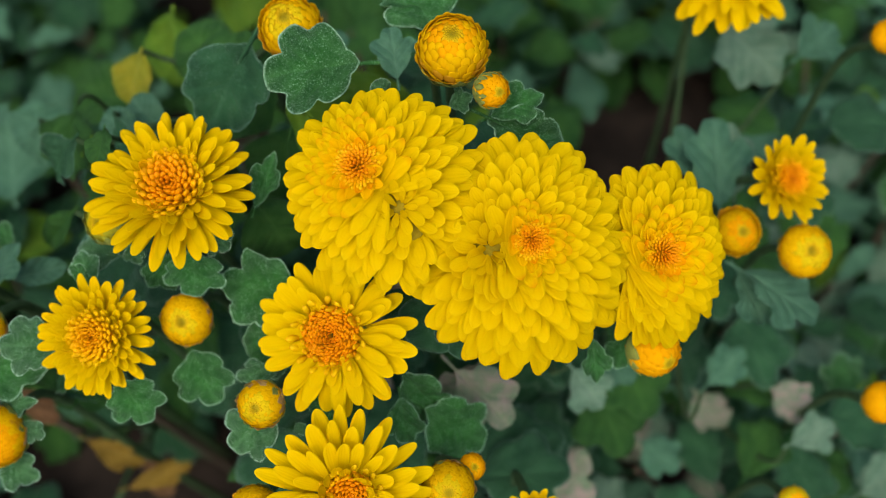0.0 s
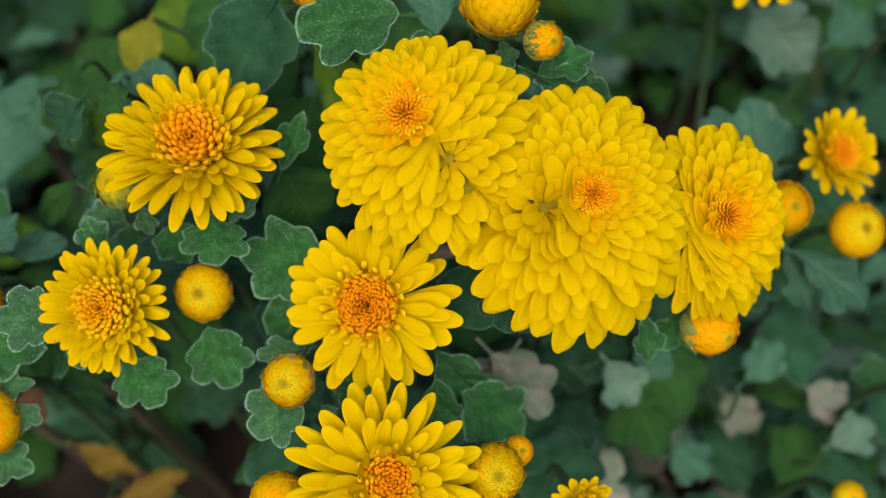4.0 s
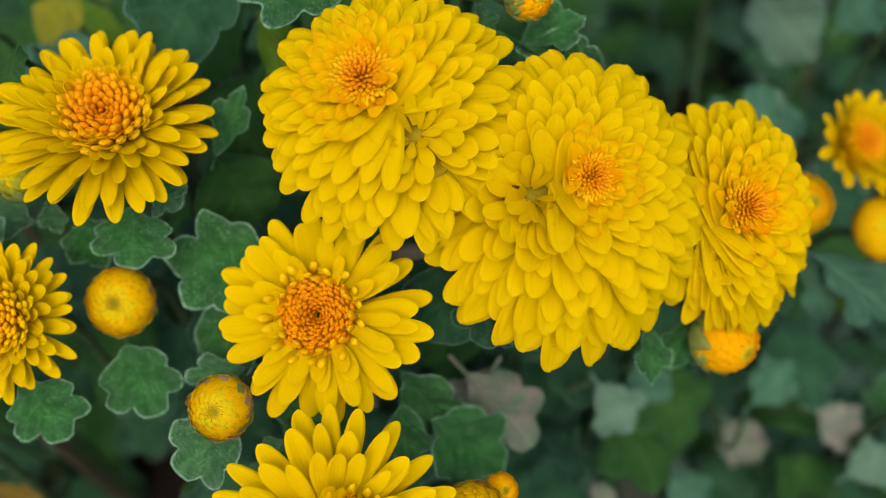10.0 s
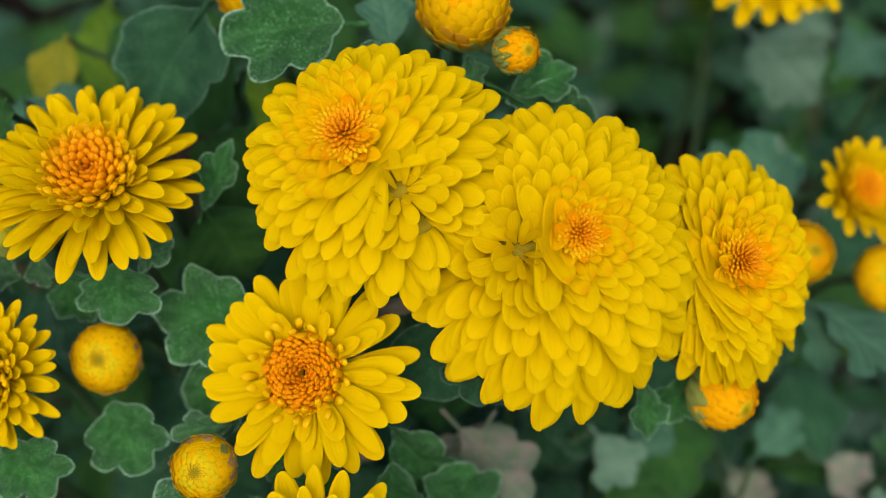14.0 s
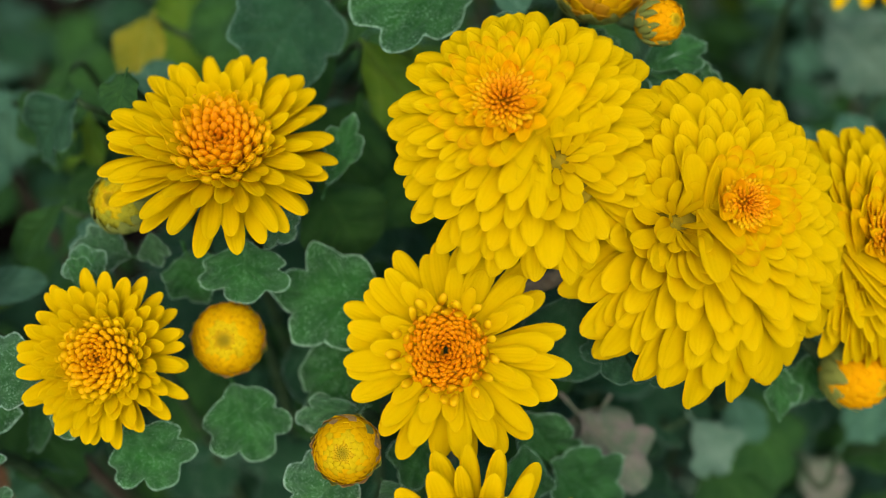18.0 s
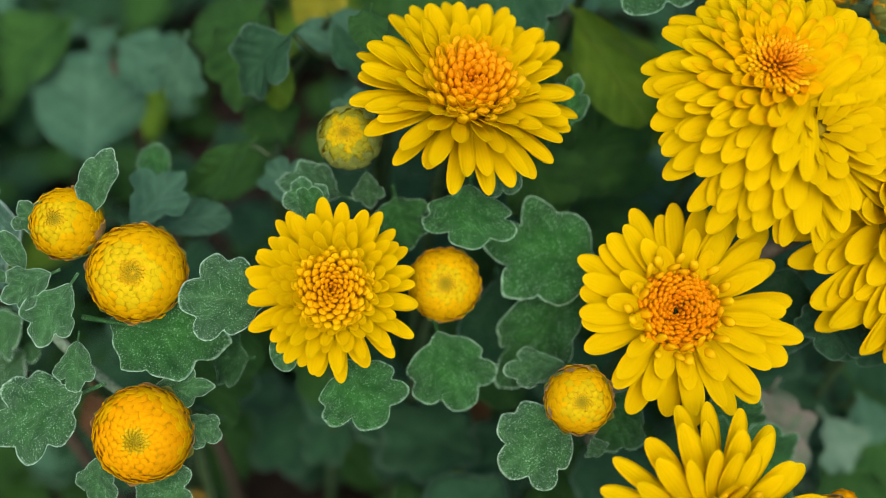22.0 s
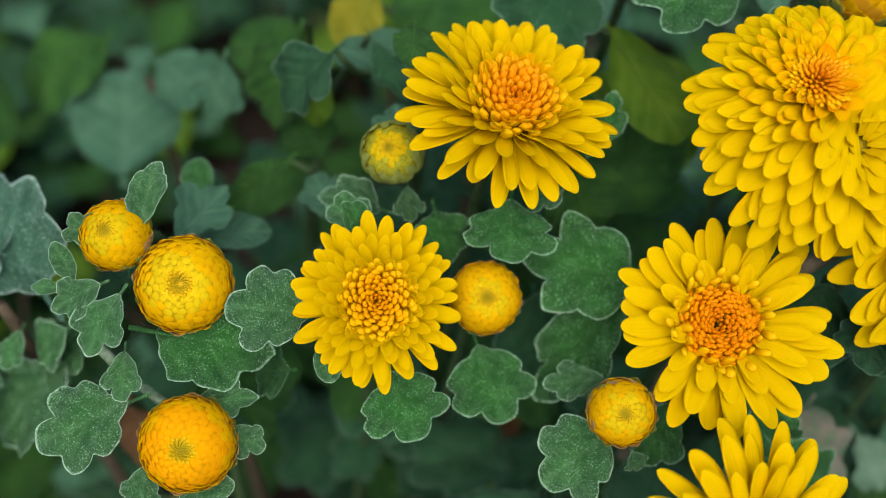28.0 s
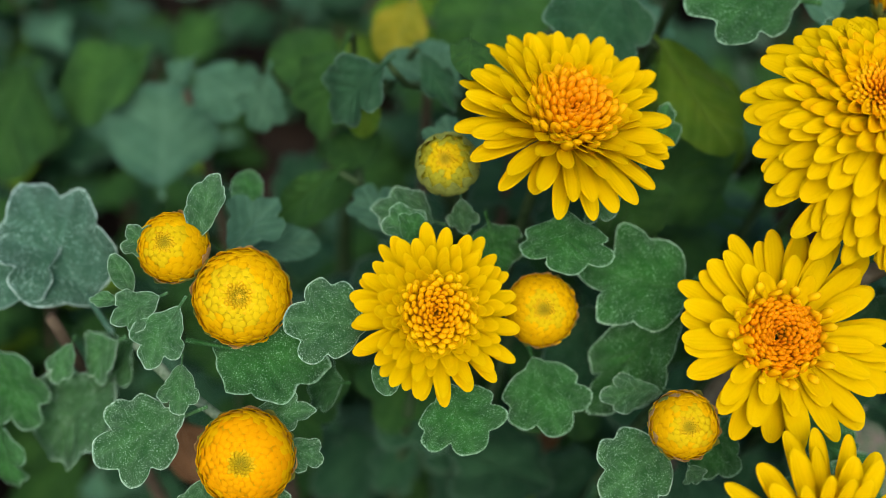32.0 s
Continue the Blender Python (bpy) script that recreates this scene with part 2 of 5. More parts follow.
stem_green = plain("stem_green", (0.022, 0.045, 0.016), (0.05, 0.085, 0.035), 260.0, 0.65, 0.0004)
stem_brown = plain("stem_brown", (0.045, 0.035, 0.022), (0.09, 0.07, 0.045), 260.0, 0.75, 0.0005)
stem_grey = plain("stem_grey", (0.10, 0.085, 0.055), (0.19, 0.17, 0.12), 260.0, 0.8, 0.0005)
stem_downy = plain("stem_downy", (0.07, 0.12, 0.06), (0.18, 0.24, 0.16), 900.0, 0.8, 0.0004)
bract_green = plain("bract_green", (0.11, 0.16, 0.025), (0.30, 0.30, 0.06), 420.0, 0.6, 0.0003)
bract_papery = plain("bract_papery", (0.24, 0.12, 0.03), (0.50, 0.34, 0.12), 420.0, 0.5, 0.0003)
# heart of the double heads, darkened olive to stand for shade in the cleft
pith_cleft_shade = plain("pith_cleft_shade", (0.17, 0.13, 0.006), (0.30, 0.21, 0.008), 500.0, 0.9, 0.0003)
pith_dark = plain("pith_dark", (0.58, 0.33, 0.003), (0.70, 0.43, 0.004), 500.0, 0.6, 0.0003)
pith_orange = plain("pith_orange", (0.46, 0.18, 0.002), (0.60, 0.27, 0.003), 500.0, 0.6, 0.0003)
soil = plain("soil", (0.010, 0.008, 0.006), (0.030, 0.022, 0.016), 45.0, 0.95, 0.004)

# ---- meshes ----


def mesh_of(name, verts, faces, material, attributes=(), sides=()):
    me = bpy.data.meshes.new(name)
    me.from_pydata([tuple(v) for v in verts], [], faces)
    for key, values in attributes:
        a = me.attributes.new(key, "FLOAT", "POINT")
        a.data.foreach_set("value", np.asarray(values, dtype=np.float32))
    smooth = np.ones(len(me.polygons), dtype=bool)
    smooth[list(sides)] = False
    me.polygons.foreach_set("use_smooth", smooth)
    me.materials.append(material)
    me.update()
    return me


def part(name, me, parent, world_matrix, label="", kind=""):
    ob = new(name, me)
    ob.parent = parent
    ob.matrix_parent_inverse = Matrix.Identity(4)
    ob.matrix_basis = INVERSE[parent.name] @ world_matrix
    if me and label:
        ob["label"] = label
    if kind:
        ob["kind"] = kind
    return ob


INVERSE = {}


def thing(name, place, label, category, group=""):
    ob = new(name)
    ob.empty_display_size = 0.01
    ob.location = place
    INVERSE[ob.name] = Matrix.Translation(place).inverted()
    return tagged(ob, label, category, group)


def petal_mesh(material, curl, cup, wide, seed, nu=9, nv=5, thick=0.03, point=0.0, belly=0.0, foot=0.34, crisp=True):
    """A petal of unit length along y, face towards z; closed, with thickness."""
    rng = random.Random(seed)
    skew, wave = rng.uniform(-0.07, 0.07), rng.uniform(-0.05, 0.05)
    verts, along, across = [], [], []
    for side in (0, 1):
        for i in range(nu + 1):
            u = i / nu
            u = 1 - (1 - u) ** 1.9
            wide_at = 0.66 - 0.12 * point
            if u < wide_at:
                w = foot + (1 - foot) * math.sin(u / wide_at * math.pi / 2) ** 1.15
            else:
                w = max(0.0, 1 - ((u - wide_at) / (1 - wide_at)) ** (2.4 - 1.0 * point)) ** (0.50 + 0.2 * point)
            full, w = w, wide / 2 * w
            for j in range(nv):
                v = -1 + 2 * j / (nv - 1)
                x = w * v + skew * u * u
                z = curl * u * u + belly * 4 * u * (1 - u) + cup * wide * (v * full) ** 2 * (0.35 + 0.65 * u) + wave * wide * u * v
                z -= side * thick * (1 - 0.6 * abs(v)) * (1 - 0.4 * u)
                verts.append((x, u - 0.18 * curl * u * u * abs(curl), z))
                along.append(u)
                across.append(v)
    faces, sides, m = [], [], (nu + 1) * nv
    for i in range(nu):
        for j in range(nv - 1):
            a = i * nv + j
            faces.append((a, a + 1, a + nv + 1, a + nv))
            faces.append((m + a, m + a + nv, m + a + nv + 1, m + a + 1))
        for a, flip in ((i * nv, False), (i * nv + nv - 1, True)):
            q = (a, a + nv, m + a + nv, m + a)
            sides.append(len(faces))
            faces.append(q[::-1] if flip else q)
    return mesh_of("petal", verts, faces, material, (("along", along), ("across", across)), sides if crisp else ())


def petal_set(material, curls, cup, wide, count=3, **more):
    return [[petal_mesh(material, c + 0.04 * k, cup * (0.7 + 0.3 * k), wide * (0.94 + 0.06 * k), 10 * n + k, **more) for k in range(count)] for n, c in enumerate(curls)]


# curl steps: drooping, flat, rising, incurved
CURLS = (-0.16, 0.03, 0.16, 0.42)
RAY = petal_set(petal_yellow, CURLS, 0.16, 0.30, thick=0.02)
TILE = petal_set(petal_yellow, (-0.12, -0.03, 0.06, 0.20), 0.14, 0.30, thick=0.016)
TILE_TINGED = petal_set(petal_tinged, (-0.08, 0.0, 0.08, 0.22), 0.22, 0.30, thick=0.02)
FLAME = petal_set(petal_flame, CURLS, 0.32, 0.34)
GOLD = petal_set(petal_gold, CURLS, 0.30, 0.36)
AMBER = petal_set(petal_amber, CURLS, 0.30, 0.36)
BUDS = {key: petal_set(m, (0.02,), -0.20, 0.72, nu=6, nv=5, thick=0.07, belly=0.05, foot=0.9, crisp=False)
        for key, m in (("yellow", bud_yellow), ("orange", bud_orange), ("lime", bud_lime), ("green", bud_green), ("rust", bud_rust))}
BRACT = {"green": petal_set(bract_green, (0.0,), -0.16, 0.52, point=0.8, belly=0.20), "papery": petal_set(bract_papery, (0.0,), -0.16, 0.56, point=0.6, belly=0.20)}


def laid(base, tip, up, length=None, width=None):
    """Matrix that lays a unit petal from base to tip, facing up."""
    y = tip - base
    s = y.length if length is None else length
    y.normalize()
    x = y.cross(up).normalized()
    z = x.cross(y)
    w = s if width is None else width
    m = Matrix((x * w, y * s, z * s)).transposed().to_4x4()
    m.translation = base
    return m


def tube(points, radii, material, sides=8, name="stem"):
    """A smooth tapered tube through the points."""
    pts = [Vector(p) for p in points]
    path, rad = [], []
    for i in range(len(pts) - 1):
        p0, p1, p2, p3 = pts[max(i - 1, 0)], pts[i], pts[i + 1], pts[min(i + 2, len(pts) - 1)]
        for k in range(6):
            t = k / 6
            path.append(0.5 * (2 * p1 + (p2 - p0) * t + (2 * p0 - 5 * p1 + 4 * p2 - p3) * t * t + (3 * p1 - p0 - 3 * p2 + p3) * t ** 3))
            rad.append(radii[i] + (radii[i + 1] - radii[i]) * t)
    path.append(pts[-1])
    rad.append(radii[-1])
    verts, faces = [], []
    for i, (p, r) in enumerate(zip(path, rad)):
        d = (path[min(i + 1, len(path) - 1)] - path[max(i - 1, 0)]).normalized()
        x = d.orthogonal().normalized() if i == 0 else (x - d * x.dot(d)).normalized()
        y = d.cross(x)
        for k in range(sides):
            a = 2 * math.pi * k / sides
            verts.append(p + (x * math.cos(a) + y * math.sin(a)) * r * (1 + 0.12 * math.cos(3 * a)))
    for i in range(len(path) - 1):
        for k in range(sides):
            a, b = i * sides + k, i * sides + (k + 1) % sides
            faces.append((a, b, b + sides, a + sides))
    faces.append(tuple(range(sides))[::-1])
    faces.append(tuple(range(len(verts) - sides, len(verts))))
    return mesh_of(name, verts, faces, material)


def dome_mesh(name, radius, height, material, dip=0.0, below=0.5):
    """The solid heart of a flower head or bud."""
    verts, faces, n = [], [], 20
    prof = [(math.sin(a), math.cos(a) * (1 if a < math.pi / 2 else below)) for a in np.linspace(0.12, math.pi - 0.12, 12)]
    for r, z in prof:
        zz = z * height - (dip * math.exp(-(r / 0.3) ** 2) if z > 0 else 0)
        verts += [(r * radius * math.cos(2 * math.pi * k / n), r * radius * math.sin(2 * math.pi * k / n), zz) for k in range(n)]
    for i in range(len(prof) - 1):
        for k in range(n):
            a, b = i * n + k, i * n + (k + 1) % n
            faces.append((a, a + n, b + n, b))
    faces.append(tuple(range(n)))
    faces.append(tuple(range(len(verts) - n, len(verts)))[::-1])
    return mesh_of(name, verts, faces, material)


def floret_mass(name, spots, material):
    """Many small disc florets in one mesh: flattened tongues with a round tip. spots: place, direction, outward, length, radius, heart."""
    verts, faces, along, across, heart = [], [], [], [], []
    rings = ((0.0, 0.62, 0.0), (0.45, 0.95, 0.0), (0.72, 1.0, -0.04), (0.90, 0.74, -0.12), (1.0, 0.24, -0.22))
    for place, way, outward, length, rad, share in spots:
        x = way.cross(outward)
        x = x.normalized() if x.length > 1e-4 else way.orthogonal().normalized()
        y = x.cross(way)
        o = len(verts)
        for h, r, hook in rings:
            for k in range(6):
                a = math.pi * k / 3
                verts.append(place + way * (length * h) + (x * math.cos(a) + y * (0.62 * math.sin(a))) * (rad * r) + y * (hook * rad * 2))
                along.append(h)
                across.append(math.cos(a))
                heart.append(share)
        for i in range(len(rings) - 1):
            for k in range(6):
                a, b = o + i * 6 + k, o + i * 6 + (k + 1) % 6
                faces.append((a, b, b + 6, a + 6))
        faces.append(tuple(range(o + 24, o + 30)))
    return mesh_of(name, verts, faces, material, (("along", along), ("across", across), ("heart", heart)))


def whorl(n, size, height, rng, first=0.04, inward=0.5, tall=2.2, power=0.8, lean=None, plump=1.0):
    """Spots of florets in a spiral, tiny in the middle and larger outwards. height(q): the dome under them."""
    spots = []
    for i in range(n):
        q = first + (1 - first) * ((i + 0.5) / n) ** power
        a = i * GOLDEN + rng.uniform(-0.08, 0.08)
        d = Vector((math.cos(a), math.sin(a), 0))
        gap = math.sqrt(2 * math.pi * q ** (2 - 1 / power) * power / n)
        gap = min(0.2, max(0.02, gap)) * size
        way = Vector((0, 0, 1)) - d * inward * q + Vector((rng.uniform(-0.12, 0.12), rng.uniform(-0.12, 0.12), 0))
        if lean:
            way += lean
        way.normalize()
        p = d * size * q + Vector((0, 0, height(q) + rng.uniform(-0.2, 0.3) * gap))
        ln = gap * tall * rng.uniform(0.8, 1.25)
        spots.append((p - way * ln * 0.6, way, d, ln, gap * 0.60 * plump * rng.uniform(0.85, 1.12), q))
    return spots


GOLDEN = math.pi * (3 - math.sqrt(5))


def head_frame(place, facing, right=(1, 0, 0), spin=0.0):
    z = Vector(facing).normalized()
    x = Vector(right)
    x = (x - z * x.dot(z)).normalized()
    m = Matrix((x, z.cross(x), z)).transposed().to_4x4()
    m.translation = place
    return m @ Matrix.Rotation(radians(spin), 4, "Z")


# ---- leaves ----


def leaf_mesh(material, seed, lobes, depth, wide, bend, fold, rings=10, spokes=84, teeth=0.05):
    """A leaf of unit length along y on a short stalk; lobed outline round its middle, folded and bent, with thickness."""
    rng = random.Random(seed)
    cy = 0.50
    peaks = [(math.pi / 2 + rng.uniform(-0.08, 0.08), 1.14, 0.60)]
    spread = {5: ((0.92, 0.96, 0.50), (1.80, 0.66, 0.52)), 3: ((1.06, 0.92, 0.52),), 1: ()}[lobes]
    for ang, size, half in spread:
        for s in (-1, 1):
            peaks.append((math.pi / 2 + s * (ang + rng.uniform(-0.14, 0.14)), size + rng.uniform(-0.24, 0.08), half * rng.uniform(0.92, 1.12)))
    ph = rng.uniform(0, 6.28)

    def reach(a):
        # rounded lobes with narrow notches, each lobe softly scalloped
        best = 0.0
        for at, size, half in peaks:
            d = abs((a - at + math.pi) % (2 * math.pi) - math.pi) / half
            best = max(best, size * (1 - 0.50 * d ** 1.25) * max(0.0, 1 - d ** 6) ** 0.5 if d < 1 else 0.0)
        r = (1 - depth) + depth * best if lobes > 1 else 1.0
        r *= 1 - teeth * 0.5 * (1 - abs(math.cos(a * 5.5 + ph)) ** 0.7) + teeth * 0.45 * math.sin(a * 13 + 2 * ph)
        ex, ey = wide / 2 * math.cos(a), 0.5 * math.sin(a)
        down = max(0.0, -math.sin(a)) ** 2
        return ex * r * (1 - 0.62 * down), ey * (r if math.sin(a) > 0 else 0.55 + 0.45 * r)

    verts, rim, vein = [], [], []
    wob = [rng.uniform(-1, 1) for _ in range(6)]

    def shape(x, y, k):
        z = fold * abs(x) - bend * (y * y) + 0.060 * k * k * (math.sin(7 * y + wob[0] * 3) * wob[1] + math.sin(9 * x + wob[2] * 3) * wob[3] + 0.6 * math.sin(13 * (x + y) + wob[4] * 3))
        return z + wob[5] * 0.12 * x * y

    def groove(x, y, f):
        return 0.020 * math.exp(-((vein_gap(x, y) / 0.035) ** 2)) * (1 - f ** 4)

    def vein_gap(x, y):
        d = abs(x) * 1.0
        for b in (0.16, 0.34, 0.52, 0.68):
            q = (y - b) - 1.05 * abs(x)
            d = min(d, abs(q) * 0.75 + 0.012)
        return d

    edge = [reach(2 * math.pi * k / spokes) for k in range(spokes)]
    for side in (0, 1):
        for i in range(rings + 1):
            f = (0.02, 0.14, 0.27, 0.40, 0.52, 0.64, 0.75, 0.85, 0.93, 0.975, 1.0)[i] if rings == 10 else max(0.02, (i / rings) ** 0.8)
            for ex, ey in edge:
                x, y = ex * f, cy + ey * f
                verts.append((x, y, shape(x, y, f) - groove(x, y, f) - side * 0.012 * (1 - 0.7 * f ** 4)))
                rim.append(f)
                vein.append(vein_gap(x, y))
    faces, m = [], (rings + 1) * spokes
    for i in range(rings):
        for k in range(spokes):
            a, b = i * spokes + k, i * spokes + (k + 1) % spokes
            faces.append((a, a + spokes, b + spokes, b))
            faces.append((m + a, m + b, m + b + spokes, m + a + spokes))
    faces.append(tuple(range(spokes)))
    faces.append(tuple(range(m, m + spokes))[::-1])
    o = rings * spokes
    sides = range(len(faces), len(faces) + spokes)
    for k in range(spokes):
        k2 = (k + 1) % spokes
        faces.append((o + k, m + o + k, m + o + k2, o + k2))
    # the stalk
    o = len(verts)
    for y, r in ((-0.09, 0.022), (-0.03, 0.022), (0.15, 0.018), (0.32, 0.006)):
        for k in range(6):
            a = math.pi * k / 3
            verts.append((r * math.cos(a), y, shape(0, max(y, 0), 0) - 0.016 + r * math.sin(a)))
            rim.append(0.0)
            vein.append(0.0)
    for i in range(3):
        for k in range(6):
            a, b = o + i * 6 + k, o + i * 6 + (k + 1) % 6
            faces.append((a, b, b + 6, a + 6))
    return mesh_of("leaf", verts, faces, material, (("rim", rim), ("vein", vein)), sides)


LEAF_SHAPES = {
    "lobed": [(5, 0.46, 0.96, 0.16, 0.10), (5, 0.42, 0.88, 0.24, 0.16), (5, 0.52, 1.04, 0.10, 0.05), (5, 0.38, 0.82, 0.30, 0.20), (5, 0.62, 0.98, 0.10, 0.10)],
    "three": [(3, 0.40, 0.82, 0.18, 0.14), (3, 0.44, 0.98, 0.12, 0.06), (3, 0.36, 0.72, 0.26, 0.20)],
    "round": [(1, 0.0, 0.72, 0.18, 0.10), (1, 0.0, 0.62, 0.10, 0.16)],
    "narrow": [(1, 0.0, 0.42, 0.20, 0.25), (3, 0.25, 0.48, 0.28, 0.22)],
}
LEAF_CACHE = {}


def leaf_data(form, colour, pick, light=False):
    key = (form, colour, pick, light)
    if key not in LEAF_CACHE:
        lobes, depth, wide, bend, fold = LEAF_SHAPES[form][pick % len(LEAF_SHAPES[form])]
        more = dict(rings=4, spokes=36) if light else {}
        LEAF_CACHE[key] = leaf_mesh(LEAF[colour], 7 * pick + len(form), lobes, depth, wide, bend, fold, teeth=0.05 if lobes > 1 else 0.02, **more)
    return LEAF_CACHE[key]


def leaf(owner, base, tip, width, facing, form="lobed", colour="green", pick=0, label=""):
    """One leaf from the foot of its blade to its tip; width: of the blade, in metres."""
    base, tip = Vector(base), Vector(tip)
    me = leaf_data(form, colour, pick)
    tip = base + (tip - base) * 1.06
    width *= 1.18
    wide = LEAF_SHAPES[form][pick % len(LEAF_SHAPES[form])][2]
    length = (tip - base).length
    return part("leaf", me, owner, laid(base, tip, Vector(facing), length, width / wide), label)


# ---- flower heads ----


def stem_to(owner, head, ground, radius=0.0012, material=None, bow=0.0, leaves=7):
    """The stem from the ground to the back of a head."""
    p = head.translation
    back = p - head.to_3x3() @ Vector((0, 0, 1)) * 0.006
    low = p - head.to_3x3() @ Vector((0, 0, 1)) * 0.030
    g = Vector(ground)
    mid = low.lerp(g, 0.5) + Vector((bow, 0.5 * bow, 0.02))
    me = tube([p - (p - back) * 0.2, back, low, mid, g], [radius * 1.6, radius * 1.2, radius, radius, radius * 1.4], material or stem_green)
    part("stem", me, owner, Matrix.Identity(4))
    # leaves low on the stem
    for k in range(leaves):
        q = low.lerp(mid, 0.45 + 0.55 * k / 5) if k < 5 else mid.lerp(g, 0.15 * (k - 4))
        a = k * GOLDEN + 50 * p.x
        d = Vector((math.cos(a), math.sin(a), 0.15 * math.sin(7 * a)))
        ln = 0.030 + 0.004 * math.sin(5 * a)
        part("leaf", leaf_data(("lobed", "three", "lobed")[k % 3], ("dark", "deep", "dark", "dark")[k % 4], k % 3, True), owner, laid(q + d * 0.004, q + d * ln, Vector((0, 0, 1)), ln, ln))


def calyx(owner, H, r, kind="green", n=13, lift=0.0, reach=1.0):
    for k in range(n):
        a = 2 * math.pi * k / n + 0.2
        d = Vector((math.cos(a), math.sin(a), 0))
        b = d * (0.30 * r) + Vector((0, 0, -0.45 * r + lift))
        t = d * (0.98 * r * reach) + Vector((0, 0, (-0.08 if k % 2 else 0.05) * r + lift))
        part("bract", BRACT[kind][0][k % 3], owner, H @ laid(b, t, Vector((0, 0, -1)) * -1, None, (t - b).length * 0.9))


def head_part(owner, H, me):
    """The heart of a flower head, which carries its petals."""
    ob = part("flower_head", me, owner, H)
    INVERSE[ob.name] = H.inverted()
    return ob


def open_flower(owner, H, R, disc, layers, rng, disc_height=0.22, hollow=0.0, ring=0, disc_off=(0, 0), florets=None, count=120, opening=0.12):
    """A daisy-like head: whorls of ray petals round a disc of florets. layers: count, reach, lift in degrees, curl step, width."""
    off = Vector((disc_off[0], disc_off[1], 0)) * R
    H2 = H @ Matrix.Translation(off)
    head = head_part(owner, H2, dome_mesh("flower_head", disc * R * 0.90, disc_height * 0.8 * R, pith_orange, 1.3 * hollow * R))
    for number, reach, lift, curl, width, kinds in layers:
        for k in range(number):
            a = 2 * math.pi * (k + rng.uniform(-0.28, 0.28)) / number + 0.37 * reach * 10
            e = radians(lift + rng.uniform(-6, 6))
            foot = disc * 0.62
            d = Vector((math.cos(a), math.sin(a), 0))
            b = (d * foot + Vector((0, 0, 0.16 * (1 - reach)))) * R
            ln = (reach * rng.uniform(0.91, 1.05) - foot)
            t = b + (d * math.cos(e) + Vector((0, 0, math.sin(e)))) * ln * R
            up = Vector((0, 0, 1)) + d * rng.uniform(-0.1, 0.1) + d.cross(Vector((0, 0, 1))) * rng.uniform(-0.25, 0.25)
            part("petal", kinds[curl][rng.randrange(3)], head, H @ laid(b, t, up, None, width * R * rng.uniform(0.9, 1.1) / 0.30))
    def crown(q):
        return disc_height * (math.sqrt(max(0.02, 1 - (q * 0.97) ** 2)) if ring else 1 - 0.35 * q * q) - hollow * math.exp(-((q / 0.30) ** 2))

    spots = []
    for p, w, d, ln, rad, q in whorl(count, disc * (0.96 if ring else 1.0), crown, rng, opening, 0.0, 2.2 if ring else 3.0, 0.62 if ring else 0.74, None, 1.32 if ring else 1.35):
        # the inmost bend over the hollow, the outer ones lean out
        w = (w + d * ((0.35 if ring else 0.75) * q - 0.38)).normalized()
        spots.append((p, w, -d, ln, rad, q))
    spots = [(p * R, w, d, ln * R, rad * R, q * (0.65 if ring else 1.0)) for p, w, d, ln, rad, q in spots]
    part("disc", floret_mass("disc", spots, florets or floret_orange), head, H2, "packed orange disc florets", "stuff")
    if ring:
        # curled tubes round the disc
        tubes = []
        for k in range(ring * 2):
            tier = k % 2
            a = 2 * math.pi * (k + rng.uniform(-0.4, 0.4)) / (ring * 2)
            d = Vector((math.cos(a), math.sin(a), 0))
            way = (d * (rng.uniform(0.15, 0.5) if tier else rng.uniform(-0.6, -0.1)) + Vector((0, 0, 1)) + d.cross(Vector((0, 0, 1))) * rng.uniform(-0.3, 0.3)).normalized()
            p = d * disc * R * (0.97 + 0.07 * tier + rng.uniform(-0.03, 0.03)) + Vector((0, 0, 0.08 * R))
            tubes.append((p, way, -d, R * rng.uniform(0.15, 0.20), R * rng.uniform(0.036, 0.046), 0.80 + 0.15 * tier + 0.1 * rng.random()))
        part("disc_rim", floret_mass("disc_rim", tubes, floret_orange), head, H2, "curled golden florets round the disc", "stuff")


